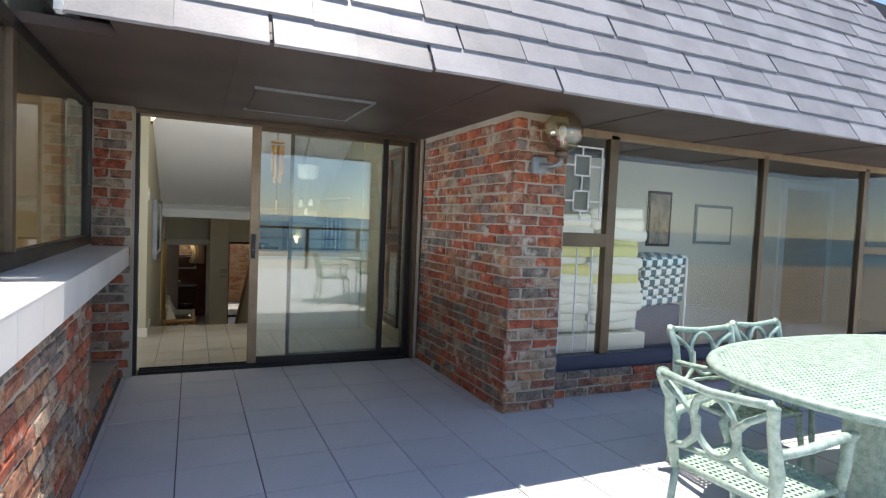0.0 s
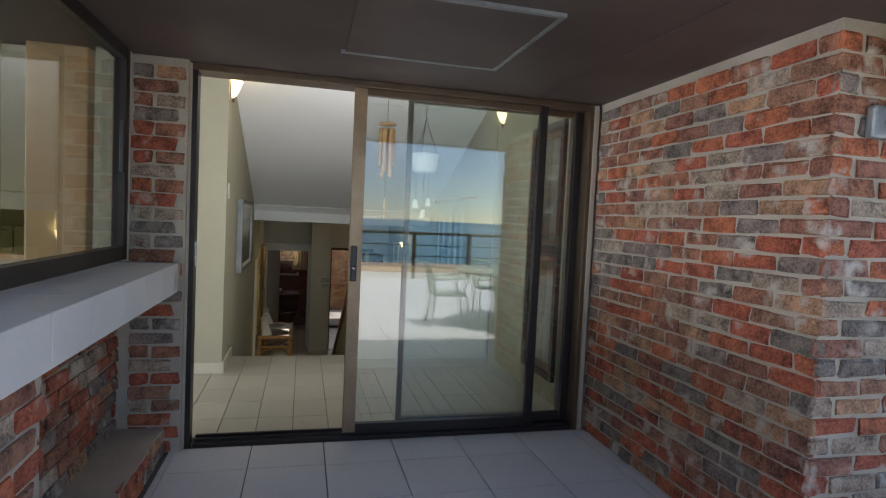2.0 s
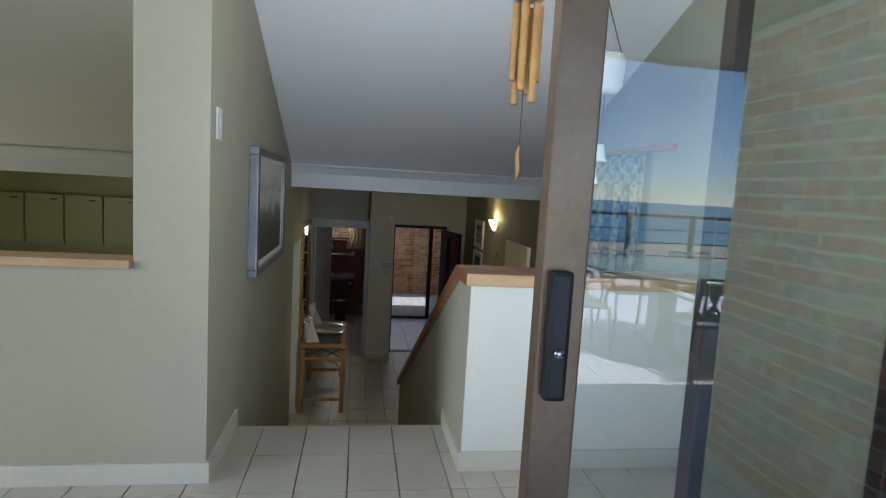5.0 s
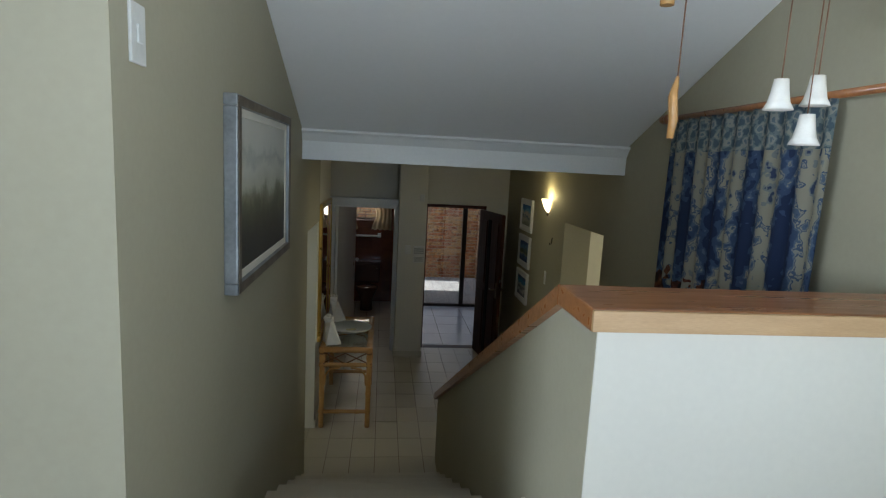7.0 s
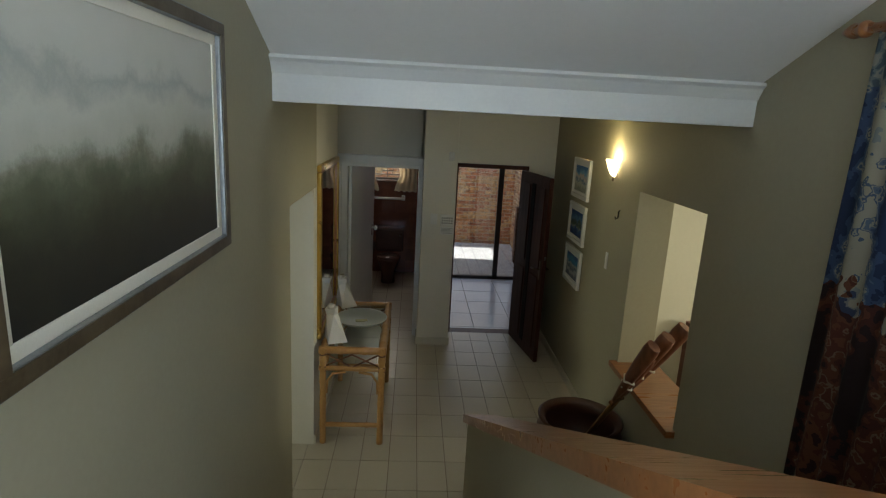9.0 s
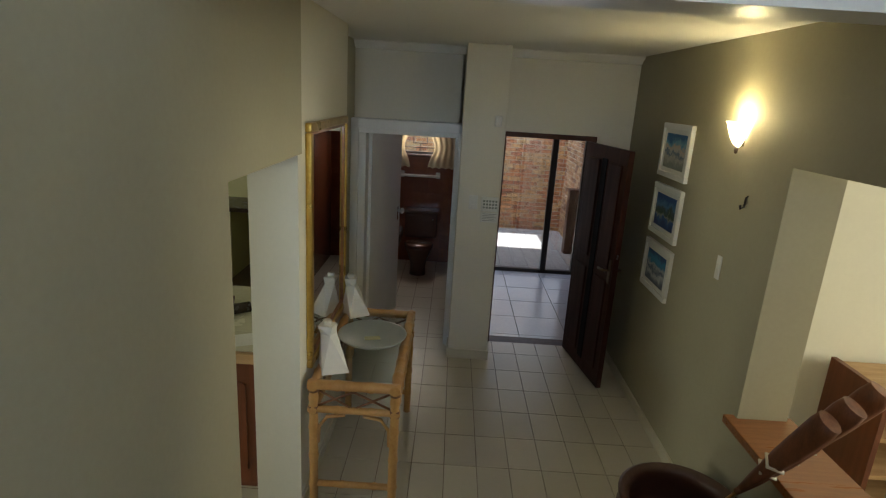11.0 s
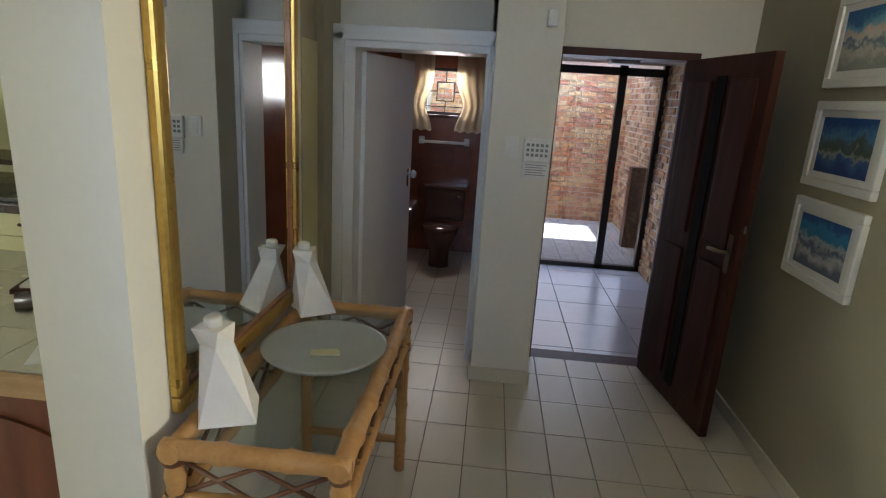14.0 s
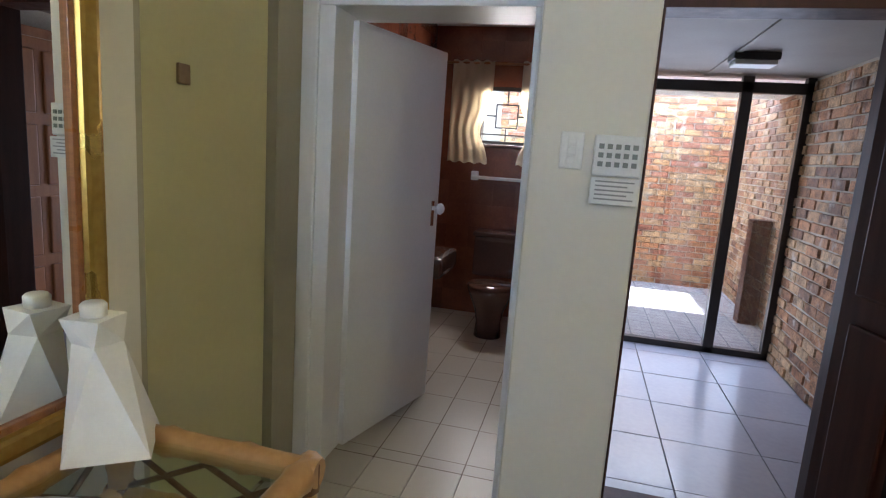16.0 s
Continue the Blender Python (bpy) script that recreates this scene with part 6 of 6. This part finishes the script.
part("plug", lathe([(0.0, 0.0), (0.035, 0.0), (0.03, 0.03), (0.0, 0.03)], 16), M_BLACK, sock).matrix_basis = pose(0, 0, 0, 0, 90, 0)
ip = thing("island_end_panel", "cream end panel of the island", "panel")
part("panel", boxes((-2.148, -2.13, 12.62, 13.64, L0, -0.525)), M_CREAMCAB, ip)
for k in range(6):
    cabinet(-5.9 + 0.62 * k, 14.35, 0.6, 0.62, 0.85, L0, "cream lacquered wall-side cabinet with dark pull", M_CREAMCAB, "cream kitchen cabinets")
btop = thing("back_worktop", "dark worktop along the kitchen back wall", "worktop")
part("slab", boxes((-5.95, -1.0, 14.30, 14.98, L0 + 0.85, L0 + 0.90), bevel=0.006), M_COUNTER, btop)
for k in range(4):
    cabinet(-5.9 + 0.62 * k, 14.62, 0.6, 0.36, 0.85, -0.02, "cream lacquered wall cabinet with dark pull", M_CREAMCAB, "cream wall cabinets", drawers=0)
hood = thing("cooker_hood", "dark sloping cooker hood on the kitchen wall", "cooker hood", at=(-2.6, 14.98, 0.2))
part("hood", prism([(-0.5, 0.0), (0.0, 0.0), (0.0, 0.42), (-0.25, 0.30)], "x", -0.75, 0.6), M_COUNTER, hood)
tap = thing("kitchen_tap", "chrome kitchen mixer tap on the back worktop", "tap", at=(-3.6, 14.75, L0 + 0.90))
part("spout", tube([(0, 0, 0), (0, 0, 0.22), (0, -0.06, 0.27), (0, -0.14, 0.25), (0, -0.15, 0.20)], 0.012, 8), M_CHROME, tap)
for k in range(3):
    b = thing("bottle", "small dark bottle on the back worktop", "bottle", at=(-2.9 + 0.11 * k, 14.7, L0 + 0.90), group="kitchen bottles")
    part("glass", lathe([(0.0, 0.0), (0.03, 0.0), (0.032, 0.12), (0.012, 0.17), (0.012, 0.21), (0.0, 0.21)], 14), M_POT, b)
setting("wall_kitchen_back", boxes((-6.0, -0.80, 15.0, 15.15, L0, 1.4), (-0.90, -0.80, 13.12, 15.0, L0, 1.4), (-6.2, -6.0, 13.2, 15.15, L0, 1.6)), M_CREAMCAB, "yellow-cream kitchen walls", "wall")
setting("ceiling_kitchen", boxes((-6.2, -0.80, 13.2, 15.15, 1.40, 1.6)), M_CEIL, "white kitchen ceiling", "ceiling")

# side room shelf seen through the niche
sh = thing("shelf_unit", "brown wooden shelf unit in the side room", "shelf", at=(2.75, 10.72, L0))
part("side", boxes((0.0, 0.03, -0.3, 0.15, 0, 1.0)), M_MEDWOOD, sh)
part("side", boxes((0.87, 0.90, -0.3, 0.15, 0, 1.0)), M_MEDWOOD, sh)
for k in range(5):
    part("board", boxes((0.03, 0.87, -0.3, 0.15, 0.05 + 0.225 * k, 0.075 + 0.225 * k)), M_PINE, sh)

# ---- floor tiles ----
def tile_field(parent, x0, x1, y0, y1, w, d, z, material, gap, near, ox=0.0, oy=0.0, th=0.010):
    """Tiles over a rectangle; those in the near stretch are parts, the rest one mesh."""
    bm = bmesh.new()
    box(bm, -w / 2 + gap / 2, w / 2 - gap / 2, -d / 2 + gap / 2, d / 2 - gap / 2, -th, 0.0, bevel=0.0015)
    me = mesh_of("tile", bm, material)
    rest = bmesh.new()
    far = False
    r = random.Random(1)
    i0, i1 = math.floor((x0 - ox) / w), math.ceil((x1 - ox) / w)
    j0, j1 = math.floor((y0 - oy) / d), math.ceil((y1 - oy) / d)
    for i in range(i0, i1):
        for j in range(j0, j1):
            a, b = max(ox + i * w, x0), min(ox + (i + 1) * w, x1)
            c, e = max(oy + j * d, y0), min(oy + (j + 1) * d, y1)
            if b - a < 0.02 or e - c < 0.02:
                continue
            cx, cy = 0.5 * (a + b), 0.5 * (c + e)
            zz = z + r.uniform(-0.0006, 0.0006)
            if near[0] < cx < near[1] and near[2] < cy < near[3]:
                piece("tile", me, parent, Matrix.Translation((cx, cy, zz)) @ Matrix.Diagonal(((b - a) / w, (e - c) / d, 1, 1)))
            else:
                far = True
                vs = [rest.verts.new((px, py, zz)) for px, py in ((a + gap / 2, c + gap / 2), (b - gap / 2, c + gap / 2), (b - gap / 2, e - gap / 2), (a + gap / 2, e - gap / 2))]
                rest.faces.new(vs)
    if far:
        joined("tiles", rest, material, parent)
    else:
        rest.free()


tile_field(floor_terrace, -0.33, 8.9, -4.1, 4.955, 0.4, 0.4, 0.0, M_TERRACE, 0.006, (-0.4, 3.7, 0.4, 5), ox=0.10, oy=3.45, th=0.012)
landing = bpy.data.objects["floor_upper"]
tile_field(landing, -2.6, 0.83, 5.12, 7.06, 0.22, 0.33, 0.0, M_TILE, 0.005, (-1.2, 0.9, 5.1, 7.1), ox=0.10, oy=7.06)
tile_field(landing, 0.83, 2.05, 5.12, 6.56, 0.22, 0.33, 0.0, M_TILE, 0.005, (0.8, 2.1, 5.1, 7.1), ox=0.10, oy=7.06)
tile_field(floor_lower, -0.50, 2.035, 9.30, 12.97, 0.215, 0.345, L0, M_TILE, 0.005, (-0.5, 2.1, 9.9, 13.0), ox=0.08, oy=12.02)
tile_field(floor_lower, -0.68, 0.66, 12.97, 15.6, 0.215, 0.345, L0, M_TILE, 0.005, (9, 9, 9, 9), ox=0.08, oy=12.02)
tile_field(floor_lower, -5.9, -0.50, 6.7, 12.6, 0.215, 0.345, L0, M_TILE, 0.005, (9, 9, 9, 9), ox=0.08, oy=12.02)
tile_field(bpy.data.objects["floor_porch"], 0.745, 2.28, 13.12, 15.48, 0.51, 0.51, PF, M_PORCHTILE, 0.007, (0, 3, 13, 16), ox=1.25, oy=13.25)
tile_field(bpy.data.objects["floor_courtyard"], -1.0, 2.58, 15.65, 18.45, 0.21, 0.105, PF - 0.05, M_PAVER, 0.010, (9, 9, 9, 9))

# brown wc wall tiles on the back wall
wt = bmesh.new()
box(wt, -0.097, 0.097, -0.006, 0.0, -0.097, 0.097, bevel=0.0015)
WT = mesh_of("tile", wt, M_WCTILE)
wcw = bpy.data.objects["wall_wc"]
for i in range(7):
    for j in range(13):
        x, z = -0.58 + 0.2 * i, L0 + 0.1 + 0.2 * j
        if -0.36 < x < 0.32 and 0.07 < z < 0.75:
            continue
        piece("tile", WT, wcw, pose(x, 15.599, z))
for i in range(12):
    for j in range(13):
        piece("tile", WT, wcw, pose(-0.679, 13.25 + 0.2 * i, L0 + 0.1 + 0.2 * j, 0, 0, 90))
